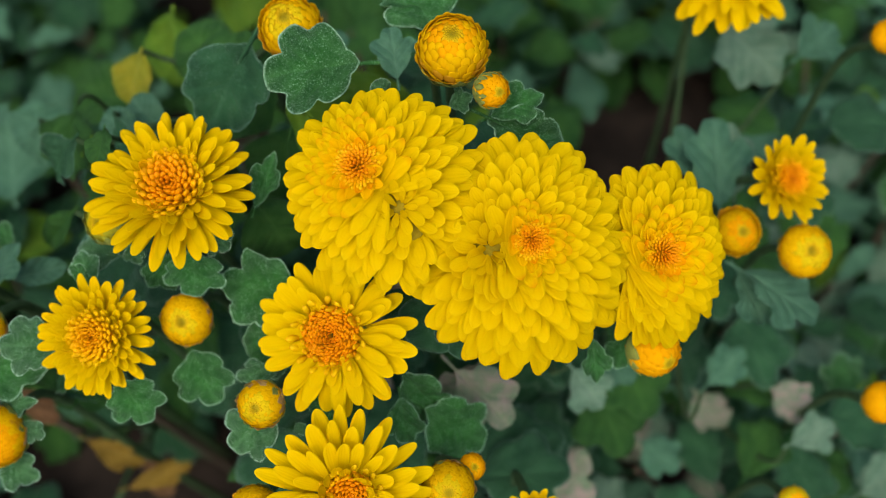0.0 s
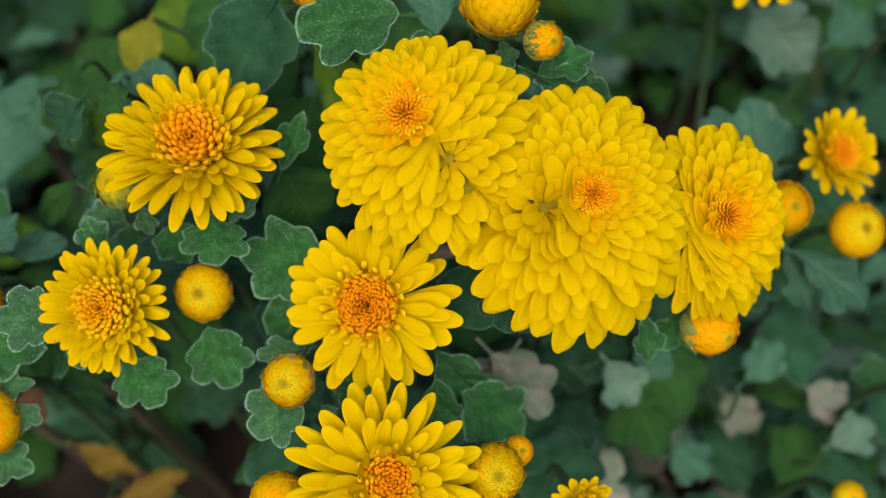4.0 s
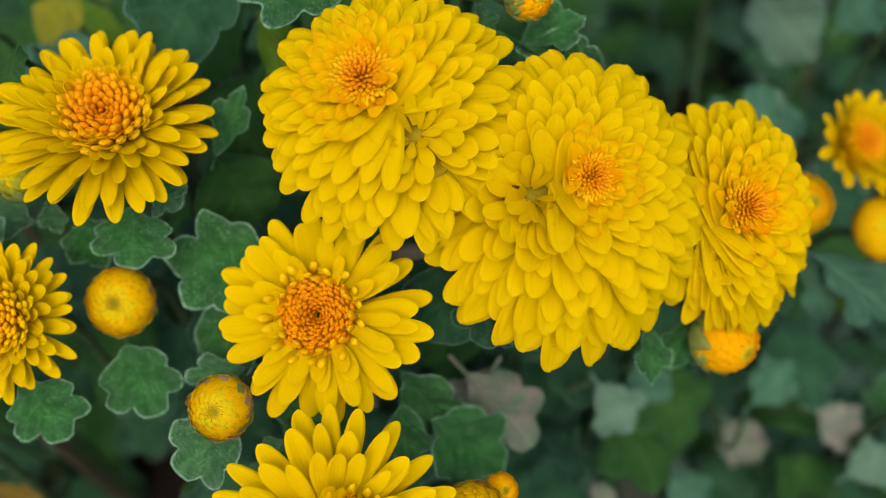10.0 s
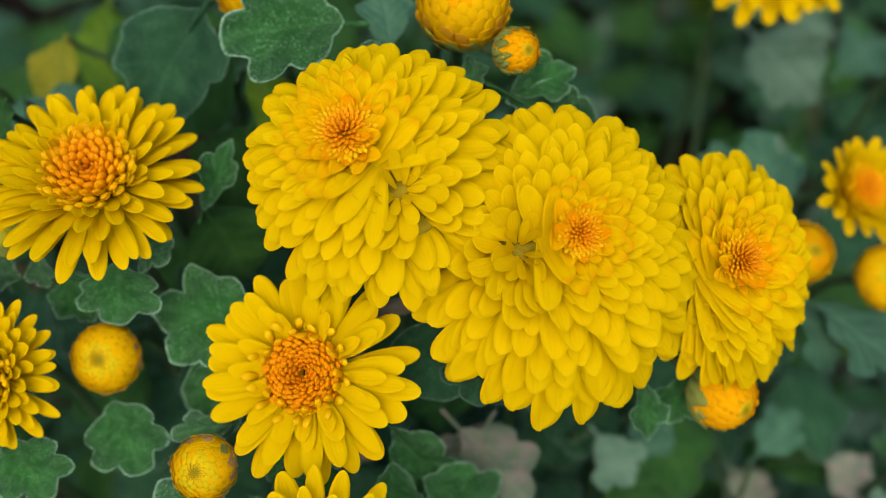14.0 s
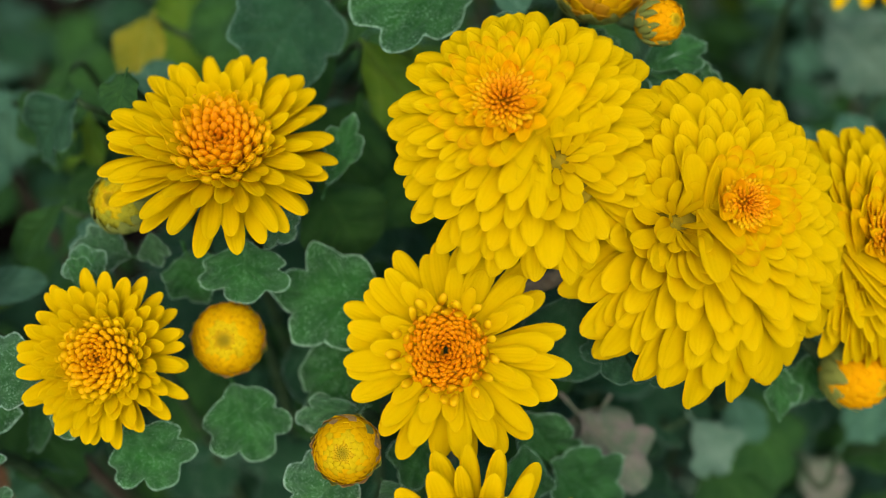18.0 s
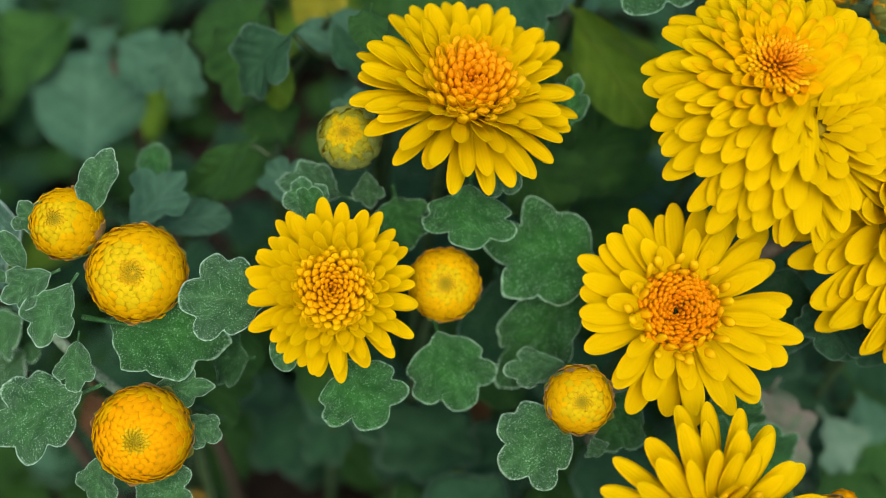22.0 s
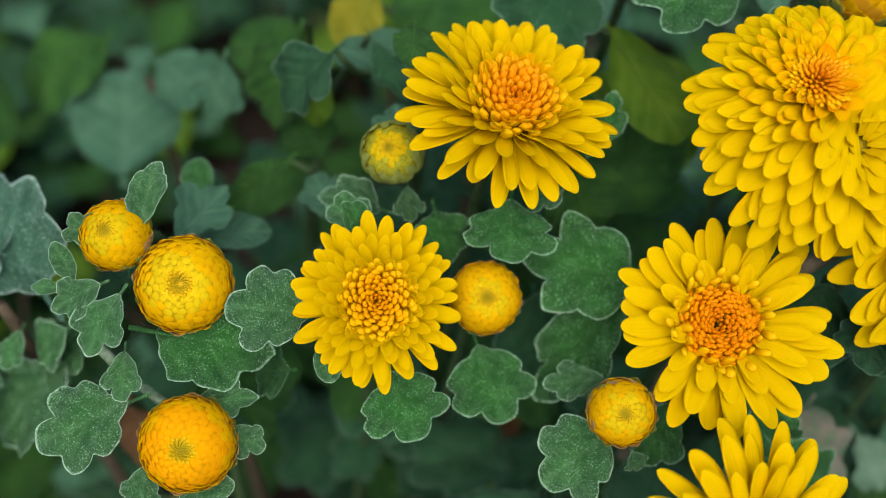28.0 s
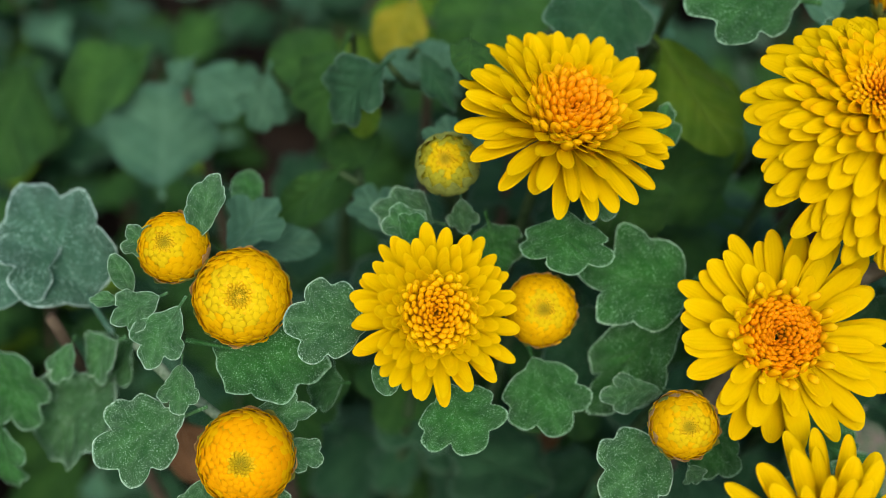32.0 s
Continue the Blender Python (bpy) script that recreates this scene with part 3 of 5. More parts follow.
def full_flower(owner, H, R, count, rng, parting=(0, 0), eye=(0, 0), height=0.42, eye_size=0.17, stretch=1.0, droop=0.30, broad=1.0, cleft_size=1.0):
    """A double head: one spiral from tight orange florets in the eye to long petals at the rim, with a cleft beside the eye from which the petals part."""
    N, O = Vector((*parting, 0)), Vector((*eye, 0))

    def dome(p, cleft=True):
        q = min(1.3, math.hypot(p.x / stretch, p.y))
        z = height * (1 - q * q) - droop * max(0.0, q - 0.6)
        dn = math.hypot(p.x - N.x, p.y - N.y)
        return z - (0.24 * math.exp(-dn * dn / (2 * 0.10 ** 2)) if cleft else 0.0)

    def way_at(p):
        """Away from the eye, but away from the cleft near it."""
        to_o, to_n = p - O, p - N
        share = math.exp(-((to_n.length / 0.44) ** 2)) + 0.35
        if to_o.length < eye_size * 1.5:
            share *= 0.25
        d = to_o.normalized() + to_n.normalized() * share * 1.6
        return d.normalized() if d.length > 0.05 else to_o.normalized()

    head = head_part(owner, H, dome_mesh("flower_head", 0.60 * R * min(1.0, stretch), max(0.05, height - 0.28) * R, pith_cleft_shade))
    power = 0.80
    rows = []
    for i in range(count):
        q = ((i + 0.5) / count) ** power
        a = i * GOLDEN + rng.uniform(-0.1, 0.1)
        d = Vector((math.cos(a), math.sin(a), 0))
        far = -O.dot(d) + math.sqrt(O.dot(d) ** 2 - O.dot(O) + 1)
        gap = math.sqrt(2 * math.pi * q ** (2 - 1 / power) * power / count) * far
        rows.append((O + d * q * far * 0.90, q, gap))
    for f, ring in ((0.90, 25), (0.98, 26), (1.04, 27)):
        for k in range(ring):
            a = 2 * math.pi * (k + rng.uniform(-0.22, 0.22)) / ring + 9 * f
            rows.append((Vector((math.cos(a), math.sin(a), 0)) * f * rng.uniform(0.95, 1.05), 1.0, 0.19))
    spots = []
    for tip, q, gap in rows:
        tip.x *= stretch
        d = way_at(tip)
        near_eye, near_cleft = (tip - O).length, (tip - N).length
        if near_cleft < 0.42 * cleft_size and near_eye > eye_size * 1.3:
            continue
        side = d.cross(Vector((0, 0, 1)))
        if near_eye < eye_size * 0.84:
            continue
        gap = max(gap, 0.045)
        width = broad * min(0.205, 0.026 + 0.94 * gap) * rng.uniform(0.92, 1.1)
        ln = min(0.66, 0.05 + 2.8 * gap + 0.20 * q * q)
        # no petal lies across the cleft
        if near_cleft < 0.30:
            width = max(width, 0.11)
        along = (tip - N).dot(d)
        if abs((tip - N).cross(d).z) < 0.12 and along > 0:
            ln = max(0.11, min(ln, along * 0.92))
        base = tip - d * ln
        rise = 0.10 * math.exp(-((near_eye / (eye_size * 1.6)) ** 2))
        tip.z = dome(tip, False) - 0.05 * math.exp(-((near_cleft / 0.12) ** 2)) + 0.015 + 0.05 * rng.random()
        base.z = dome(base) - 0.075 - 0.07 * q - rise
        kinds = FLAME if near_eye < eye_size * 1.05 else AMBER if near_eye < eye_size * 1.45 else TILE_TINGED if near_eye < eye_size * 2.1 and near_cleft > 0.3 else TILE
        unit = 0.34 if kinds is FLAME else 0.36 if kinds is AMBER else 0.30
        curl = (2 if q < 0.62 or near_cleft < 0.25 else 1 if q < 0.95 else 0) if unit == 0.30 else 1
        up = Vector((0, 0, 1)) + d * 0.35 * q + side * rng.uniform(-0.16, 0.16)
        part("petal", kinds[curl][rng.randrange(3)], head, H @ laid(base * R, tip * R, up, None, width * R / unit))
    for i in range(120):
        q = math.sqrt((i + 0.5) / 120)
        a = i * GOLDEN
        d = Vector((math.cos(a), math.sin(a), 0))
        tip = O + d * eye_size * 0.90 * q
        w = (d * (0.15 + 0.75 * q) + Vector((rng.uniform(-0.1, 0.1), rng.uniform(-0.1, 0.1), 0.75))).normalized()
        tip.z = dome(tip, False) + 0.035 + 0.02 * (1 - q) + 0.012 * rng.random()
        ln = eye_size * (0.22 + 0.30 * q)
        spots.append(((tip - w * ln) * R, w, Vector((0, 0, 1)) - d * 0.3, ln * R, eye_size * (0.055 + 0.03 * q) * R, 1.0 * q))
    # petals fanning out of the cleft, the inner ones short and narrow over the outer ones
    slit = (N - O).cross(Vector((0, 0, 1))).normalized()
    for ring, out, start, wide, sink in ((8, 0.17, 0.030, 0.072, 0.070), (10, 0.28, 0.06, 0.105, 0.035), (13, 0.40, 0.13, 0.140, 0.0)):
        for k in range(ring):
            a = 2 * math.pi * (k + rng.uniform(-0.25, 0.25)) / ring + out * 9
            d = Vector((math.cos(a), math.sin(a), 0))
            base = N + (d * start + slit * 0.035 * d.dot(slit)) * cleft_size
            tip = base + d * cleft_size * (out - start) * rng.uniform(0.75, 1.2)
            if (tip - O).length < eye_size * 1.15:
                continue
            base.z, tip.z = dome(N, False) - (0.22 if ring == 8 else 0.20), dome(tip, False) - sink + rng.uniform(-0.03, 0.04)
            up = Vector((0, 0, 1)) + d.cross(Vector((0, 0, 1))) * rng.uniform(-0.4, 0.4)
            part("petal", TILE[1 + (k + ring) % 2][k % 3], head, H @ laid(base * R, tip * R, up, None, wide * cleft_size ** 0.5 * rng.uniform(0.92, 1.15) * R / 0.30))
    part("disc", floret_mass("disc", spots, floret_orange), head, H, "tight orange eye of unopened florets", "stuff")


def bud(owner, H, r, rng, colour="yellow", count=120, height=0.80, hollow=0.25, bracts="green", sheath=0, heart="orange", wrap=0.0, loose=0.0, heart_at=0.55):
    """A closed bud: petal tips tiled like scales over a dome, in a cup of bracts; sheath: papery scales up the sides."""
    head = head_part(owner, H, dome_mesh("flower_head", 0.955 * r, 0.925 * height * r, pith_dark, hollow * 0.75 * r))
    count = int(count * 1.15)
    lo, hi = 0.24, 1.78

    def on(psi, a, k=1.0):
        z = math.cos(psi) * height
        if psi < 0.9:
            z -= hollow * 0.8 * math.exp(-((psi / 0.34) ** 2))
        return Vector((math.sin(psi) * math.cos(a), math.sin(psi) * math.sin(a), z)) * r * k

    for i in range(count):
        f = (i + 0.5) / count
        psi = lo + (hi - lo) * f
        a = (i + 70) * GOLDEN + rng.uniform(-0.07, 0.07)
        size = math.sqrt(2 * math.pi * math.sin(min(psi, 1.4)) * (hi - lo) / count)
        tip, base = on(psi - 0.30 * size + loose * 0.2 * psi, a, 1.000 + (0.018 + loose * 0.5) * rng.random() + loose * 0.25 * psi), on(psi + size * 1.3, a, 0.970)
        n = on(psi + 0.1, a).normalized()
        kind = heart if heart != "same" and psi < heart_at + rng.uniform(-0.15, 0.15) else colour
        if psi > 1.25 and rng.random() < 1.4 * (psi - 1.12):
            kind = "rust"
        n = n + n.orthogonal() * rng.uniform(-0.22, 0.22)
        part("petal", BUDS[kind][0][rng.randrange(3)], head, H @ laid(base, tip, n, None, size * r * 1.32 / 0.72))
    spots = []
    for i in range(70):
        psi = 0.02 + (lo + 0.04) * ((i + 0.5) / 70)
        a = i * GOLDEN
        d = Vector((math.cos(a), math.sin(a), 0))
        gap = math.sqrt(2 * math.pi * psi * lo / 70)
        way = (Vector((0, 0, 1)) - d * 0.75).normalized()
        spots.append((on(psi, a) - way * gap * r * 1.6, way, d, gap * r * 2.4, gap * r * 0.62, psi / lo))
    part("disc", floret_mass("disc", spots, floret_bud), head, H, "tiny greenish petal tips in the hollow", "stuff")
    n = 12
    for row, (low, high) in enumerate(((2.6, 1.85), (2.45, 1.60))):
        for k in range(n):
            a = 2 * math.pi * (k + 0.5 * row) / n + rng.uniform(-0.1, 0.1)
            hi_k = high + rng.uniform(-0.1, 0.1) - wrap
            tip, base = on(hi_k, a, 1.035 + 0.03 * (wrap > 0.5)), on(low - 0.75 * (wrap > 0.8), a, 0.88 + 0.10 * (wrap > 0.8))
            kind = "papery" if sheath and (row + k) % 3 < sheath else bracts
            part("bract", BRACT[kind][0][k % 3], owner, H @ laid(base, tip, on(1.5, a), None, 0.46 * r / 0.52))


# ---- ground ----
gm = bmesh.new()
steps = [-40, -12, -4, -1.5] + [-0.8 + 0.05 * k for k in range(33)] + [1.5, 4, 12, 40]
grid = [[gm.verts.new((x, y, 0.012 * noise.noise((x * 9, y * 9, 0)) + 0.006 * noise.noise((x * 31, y * 31, 2)))) for x in steps] for y in steps]
for j in range(len(steps) - 1):
    for i in range(len(steps) - 1):
        gm.faces.new((grid[j][i], grid[j][i + 1], grid[j + 1][i + 1], grid[j + 1][i]))
me = bpy.data.meshes.new("ground")
gm.to_mesh(me)
gm.free()
me.materials.append(soil)
me.polygons.foreach_set("use_smooth", np.ones(len(me.polygons), dtype=bool))
tagged(new("ground", me), "dark crumbly garden soil under the plants", "ground", kind="structure")

# ---- flowers, buds and their leaves ----

H = head_frame((-0.0652, 0.1104, 0.2526), (0.056, -0.095, 0.994), (0.998, 0.018, -0.055), 0)
flower_a = thing("chrysanthemum_flower", (-0.0633, 0.1191, 0.0000), "semi-double yellow chrysanthemum with a domed orange disc, narrow petals", "flower", "open flowers on the bush")
open_flower(flower_a, H, 0.02086, 0.36, [(23, 1.01, -2, 1, 0.175, RAY), (22, 0.94, 6, 1, 0.165, RAY), (21, 0.80, 15, 2, 0.15, RAY), (20, 0.66, 26, 2, 0.13, RAY), (20, 0.56, 38, 2, 0.11, GOLD), (22, 0.50, 50, 2, 0.085, AMBER), (22, 0.44, 58, 2, 0.07, FLAME)], random.Random(11), 0.27, 0.16, count=105)
calyx(flower_a, H, 0.00834)
stem_to(flower_a, H, (-0.0633, 0.1191, 0.0000), 0.0012, bow=0.0)
leaf(flower_a, (-0.0628, 0.1014, 0.2395), (-0.0629, 0.0892, 0.2365), 0.0182, (-0.11, -0.45, 0.89), "lobed", "green", 2)
leaf(flower_a, (-0.0484, 0.1098, 0.2396), (-0.0430, 0.1213, 0.2476), 0.0076, (0.08, -0.36, 0.93), "three", "green", 0)
leaf(flower_a, (-0.0595, 0.1051, 0.2399), (-0.0544, 0.1000, 0.2398), 0.0095, (-0.11, -0.30, 0.95), "three", "downy", 1)
leaf(flower_a, (-0.0766, 0.1041, 0.2299), (-0.0731, 0.0945, 0.2266), 0.0121, (-0.11, -0.30, 0.95), "lobed", "green", 1)

H = head_frame((-0.0863, 0.0786, 0.2341), (0.000, -0.446, 0.895), (0.993, 0.015, 0.119), 0)
flower_b = thing("chrysanthemum_flower", (-0.0838, 0.0883, 0.0000), "half-open yellow chrysanthemum with upright tiers of petals and golden centre", "flower", "open flowers on the bush")
open_flower(flower_b, H, 0.01496, 0.40, [(20, 1.06, 2, 1, 0.20, RAY), (21, 0.98, 9, 1, 0.19, RAY), (22, 0.88, 17, 2, 0.175, RAY), (22, 0.78, 25, 2, 0.16, RAY), (23, 0.69, 33, 2, 0.145, RAY), (23, 0.61, 41, 2, 0.13, GOLD), (22, 0.54, 48, 2, 0.12, AMBER)], random.Random(22), 0.34, 0.16, florets=floret_gold, count=120)
calyx(flower_b, H, 0.00599)
stem_to(flower_b, H, (-0.0838, 0.0883, 0.0000), 0.0012, bow=0.0, leaves=0)
leaf(flower_b, (-0.0962, 0.0773, 0.2299), (-0.1108, 0.0755, 0.2343), 0.0150, (-0.31, -0.34, 0.89), "lobed", "downy", 0)
leaf(flower_b, (-0.0844, 0.0715, 0.2252), (-0.0772, 0.0602, 0.2188), 0.0170, (-0.10, -0.45, 0.89), "lobed", "green", 2)
leaf(flower_b, (-0.0945, 0.0734, 0.2288), (-0.0936, 0.0666, 0.2258), 0.0045, (-0.11, -0.30, 0.95), "narrow", "downy", 0)
leaf(flower_b, (-0.0899, 0.0914, 0.2324), (-0.0943, 0.0994, 0.2370), 0.0084, (-0.11, -0.30, 0.95), "three", "downy", 2)
leaf(flower_b, (-0.0930, 0.0909, 0.2365), (-0.0908, 0.0942, 0.2412), 0.0072, (-0.11, -0.30, 0.95), "three", "green", 1)
leaf(flower_b, (-0.1010, 0.0741, 0.2131), (-0.1088, 0.0748, 0.2103), 0.0110, (-0.11, -0.30, 0.95), "lobed", "green", 3)

H = head_frame((-0.0115, 0.1044, 0.2641), (-0.037, -0.332, 0.942), (1.000, 0.014, -0.020), 0)
flower_c = thing("chrysanthemum_flower", (-0.0111, 0.1133, 0.0000), "large double yellow chrysanthemum with a tight orange eye beside its parting", "flower", "open flowers on the bush")
full_flower(flower_c, H, 0.02391, 185, random.Random(33), (0.16, -0.21), (-0.20, 0.17), 0.33, 0.27, broad=0.92)
# the phone keeps its focus on this flower
cam.data.dof.focus_object = [ob for ob in flower_c.children if ob.name.startswith("flower_head")][0]
calyx(flower_c, H, 0.00956)
stem_to(flower_c, H, (-0.0111, 0.1133, 0.0000), 0.0012, bow=0.0)

H = head_frame((0.0199, 0.0926, 0.2522), (0.074, -0.460, 0.885), (1.000, 0.014, -0.020), 0)
flower_d = thing("chrysanthemum_flower", (0.0193, 0.1018, 0.0000), "large double yellow chrysanthemum, fully tiled with rounded petals", "flower", "open flowers on the bush")
full_flower(flower_d, H, 0.02847, 205, random.Random(44), (-0.27, 0.05), (0.05, 0.14), 0.40, 0.18, 0.93, cleft_size=0.8)
calyx(flower_d, H, 0.01139)
stem_to(flower_d, H, (0.0193, 0.1018, 0.0000), 0.0012, bow=0.0)
leaf(flower_d, (0.0079, 0.0862, 0.2351), (0.0051, 0.0741, 0.2328), 0.0156, (0.02, -0.43, 0.90), "lobed", "dark", 2)
leaf(flower_d, (0.0138, 0.0803, 0.2322), (0.0152, 0.0741, 0.2292), 0.0144, (0.02, -0.43, 0.90), "three", "dark", 1)
leaf(flower_d, (0.0386, 0.0824, 0.2237), (0.0407, 0.0714, 0.2184), 0.0082, (0.31, -0.40, 0.86), "three", "green", 0)
leaf(flower_d, (-0.0005, 0.0913, 0.2333), (-0.0030, 0.0775, 0.2247), 0.0161, (0.02, -0.18, 0.98), "round", "dark", 0)

H = head_frame((0.0549, 0.0970, 0.2412), (0.303, -0.386, 0.871), (1.000, 0.014, -0.020), 0)
flower_e = thing("chrysanthemum_flower", (0.0532, 0.1061, 0.0000), "double yellow chrysanthemum with wide orange eye, turned aside", "flower", "open flowers on the bush")
full_flower(flower_e, H, 0.02315, 175, random.Random(55), (-0.58, -0.30), (-0.15, 0.02), 0.35, 0.25, 0.80)
calyx(flower_e, H, 0.00926)
stem_to(flower_e, H, (0.0532, 0.1061, 0.0000), 0.0012, bow=0.0)
leaf(flower_e, (0.0814, 0.1082, 0.2061), (0.1070, 0.0972, 0.1954), 0.0177, (0.06, -0.11, 0.99), "three", "blue", 1)
leaf(flower_e, (0.0825, 0.1098, 0.2023), (0.0927, 0.0960, 0.1936), 0.0130, (0.06, -0.11, 0.99), "three", "blue", 0)

H = head_frame((-0.0247, 0.0774, 0.2379), (-0.076, -0.369, 0.926), (1.000, 0.014, -0.020), 0)
flower_f = thing("chrysanthemum_flower", (-0.0239, 0.0871, 0.0000), "open yellow chrysanthemum with broad orange disc ringed by curled florets", "flower", "open flowers on the bush")
open_flower(flower_f, H, 0.02098, 0.36, [(20, 0.98, 2, 1, 0.205, RAY), (18, 0.89, 7, 1, 0.20, RAY), (12, 0.72, 12, 1, 0.16, RAY), (8, 0.57, 18, 1, 0.12, GOLD)], random.Random(66), 0.20, 0.20, 17, (-0.06, 0.0), count=190, opening=0.10)
calyx(flower_f, H, 0.00839)
stem_to(flower_f, H, (-0.0239, 0.0871, 0.0000), 0.0012, bow=0.0)
leaf(flower_f, (-0.0320, 0.0883, 0.2312), (-0.0569, 0.0940, 0.2309), 0.0205, (-0.21, -0.44, 0.87), "lobed", "green", 4, "large lobed green leaf with pale downy rim")
leaf(flower_f, (-0.0366, 0.0923, 0.2289), (-0.0527, 0.0718, 0.2168), 0.0150, (-0.21, -0.44, 0.87), "three", "green", 2)
leaf(flower_f, (-0.0408, 0.0739, 0.2205), (-0.0526, 0.0711, 0.2221), 0.0080, (-0.21, -0.44, 0.87), "three", "downy", 1)
leaf(flower_f, (-0.0120, 0.0748, 0.2175), (0.0008, 0.0634, 0.2072), 0.0124, (-0.11, -0.30, 0.95), "lobed", "green", 1)
leaf(flower_f, (-0.0276, 0.0715, 0.2193), (-0.0333, 0.0605, 0.2140), 0.0119, (-0.11, -0.30, 0.95), "three", "green", 2)

H = head_frame((-0.0216, 0.0394, 0.2330), (0.179, -0.242, 0.954), (0.999, 0.018, -0.036), 0)
flower_g = thing("chrysanthemum_flower", (-0.0209, 0.0502, 0.0000), "open yellow chrysanthemum with small golden disc, petals loosely spread", "flower", "open flowers on the bush")
open_flower(flower_g, H, 0.02008, 0.29, [(20, 1.04, 0, 1, 0.20, RAY), (19, 0.92, 9, 1, 0.19, RAY), (17, 0.72, 18, 2, 0.16, RAY), (14, 0.52, 34, 3, 0.12, GOLD)], random.Random(77), 0.20, 0.04, 15, (0.08, 0.02), count=90, opening=0.04)
calyx(flower_g, H, 0.00803)
stem_to(flower_g, H, (-0.0209, 0.0502, 0.0000), 0.0012, bow=0.0)
leaf(flower_g, (-0.0069, 0.0670, 0.2110), (0.0106, 0.0581, 0.2019), 0.0184, (0.02, -0.24, 0.97), "lobed", "green", 0)
leaf(flower_g, (-0.0111, 0.0682, 0.2183), (-0.0096, 0.0569, 0.2086), 0.0124, (0.02, -0.18, 0.98), "three", "green", 1)
leaf(flower_g, (0.0006, 0.0800, 0.2059), (0.0172, 0.0657, 0.1943), 0.0199, (0.02, -0.24, 0.97), "lobed", "pink", 2, "faded leaf blotched pink and green")
leaf(flower_g, (0.0097, 0.0815, 0.2019), (0.0009, 0.0701, 0.1935), 0.0135, (0.02, -0.18, 0.98), "three", "pink", 0)

H = head_frame((0.0036, 0.1414, 0.2642), (0.055, -0.032, 0.998), (0.998, 0.018, -0.055), 0)
bud_top = thing("chrysanthemum_bud", (0.0035, 0.1492, 0.0000), "opening yellow bud with orange petal tips", "flower bud", "buds on the bush")
bud(bud_top, H, 0.00852, random.Random(88), "yellow", 105, 0.95, 0.20, heart="orange", loose=0.07)
stem_to(bud_top, H, (0.0035, 0.1492, 0.0000), 0.0012, bow=0.0)
leaf(bud_top, (-0.0168, 0.1408, 0.2609), (-0.0406, 0.1365, 0.2649), 0.0229, (-0.04, -0.20, 0.98), "lobed", "green", 0, "broad lobed green leaf with pale dusty patches")
leaf(bud_top, (-0.0103, 0.1380, 0.2550), (-0.0126, 0.1523, 0.2590), 0.0129, (0.06, -0.14, 0.99), "three", "blue", 1)
leaf(bud_top, (-0.0013, 0.1530, 0.2553), (-0.0090, 0.1696, 0.2574), 0.0221, (0.06, -0.14, 0.99), "lobed", "green", 1)
leaf(bud_top, (0.0019, 0.1319, 0.2538), (0.0076, 0.1335, 0.2563), 0.0070, (0.06, -0.14, 0.99), "three", "downy", 0)
leaf(bud_top, (-0.0120, 0.1325, 0.2571), (-0.0149, 0.1335, 0.2620), 0.0055, (0.06, -0.14, 0.99), "narrow", "downy", 0)

H = head_frame((-0.0382, 0.1531, 0.2587), (-0.043, -0.197, 0.979), (0.998, 0.018, -0.055), 0)
bud_far = thing("chrysanthemum_bud", (-0.0370, 0.1605, 0.0000), "opening golden bud with tightly layered petals", "flower bud", "buds on the bush")
bud(bud_far, H, 0.00797, random.Random(99), "yellow", 105, 0.9, 0.18, heart="lime", loose=0.06)
stem_to(bud_far, H, (-0.0370, 0.1605, 0.0000), 0.0012, bow=0.0)

H = head_frame((0.0129, 0.1294, 0.2651), (0.500, -0.557, 0.663), (0.998, 0.018, -0.055), 0)
bud_side = thing("chrysanthemum_bud", (0.0126, 0.1375, 0.0000), "small closed bud tinged orange in green bracts", "flower bud", "buds on the bush")
bud(bud_side, H, 0.00428, random.Random(110), "orange", 60, 1.1, 0.1, wrap=0.75)
stem_to(bud_side, H, (0.0126, 0.1375, 0.0000), 0.0012, bow=0.0)
leaf(bud_side, (0.0103, 0.1297, 0.2545), (0.0328, 0.1218, 0.2476), 0.0155, (0.15, -0.11, 0.98), "lobed", "green", 1)
leaf(bud_side, (0.0117, 0.1295, 0.2521), (0.0246, 0.1345, 0.2556), 0.0112, (0.06, -0.14, 0.99), "three", "green", 0)

H = head_frame((0.0824, 0.1907, 0.2367), (0.055, -0.608, 0.792), (0.998, 0.018, -0.055), 0)
flower_edge = thing("chrysanthemum_flower", (0.0799, 0.1970, 0.0000), "open yellow chrysanthemum set back behind the others", "flower", "open flowers on the bush")
open_flower(flower_edge, H, 0.02239, 0.36, [(20, 1.0, -2, 1, 0.20, RAY), (18, 0.91, 8, 1, 0.18, RAY), (18, 0.74, 19, 2, 0.15, RAY), (18, 0.58, 36, 2, 0.12, GOLD)], random.Random(121), 0.26, 0.13)
calyx(flower_edge, H, 0.00896)
stem_to(flower_edge, H, (0.0799, 0.1970, 0.0000), 0.0012, bow=0.0, leaves=0)

H = head_frame((0.1268, 0.1709, 0.2255), (0.157, -0.293, 0.943), (0.998, 0.018, -0.055), 0)
bud_edge = thing("chrysanthemum_bud", (0.1230, 0.1778, 0.0000), "yellow bud at the rim of the bush", "flower bud", "buds on the bush")
bud(bud_edge, H, 0.00487, random.Random(132), "orange", 70)
stem_to(bud_edge, H, (0.1230, 0.1778, 0.0000), 0.0012, bow=0.0)

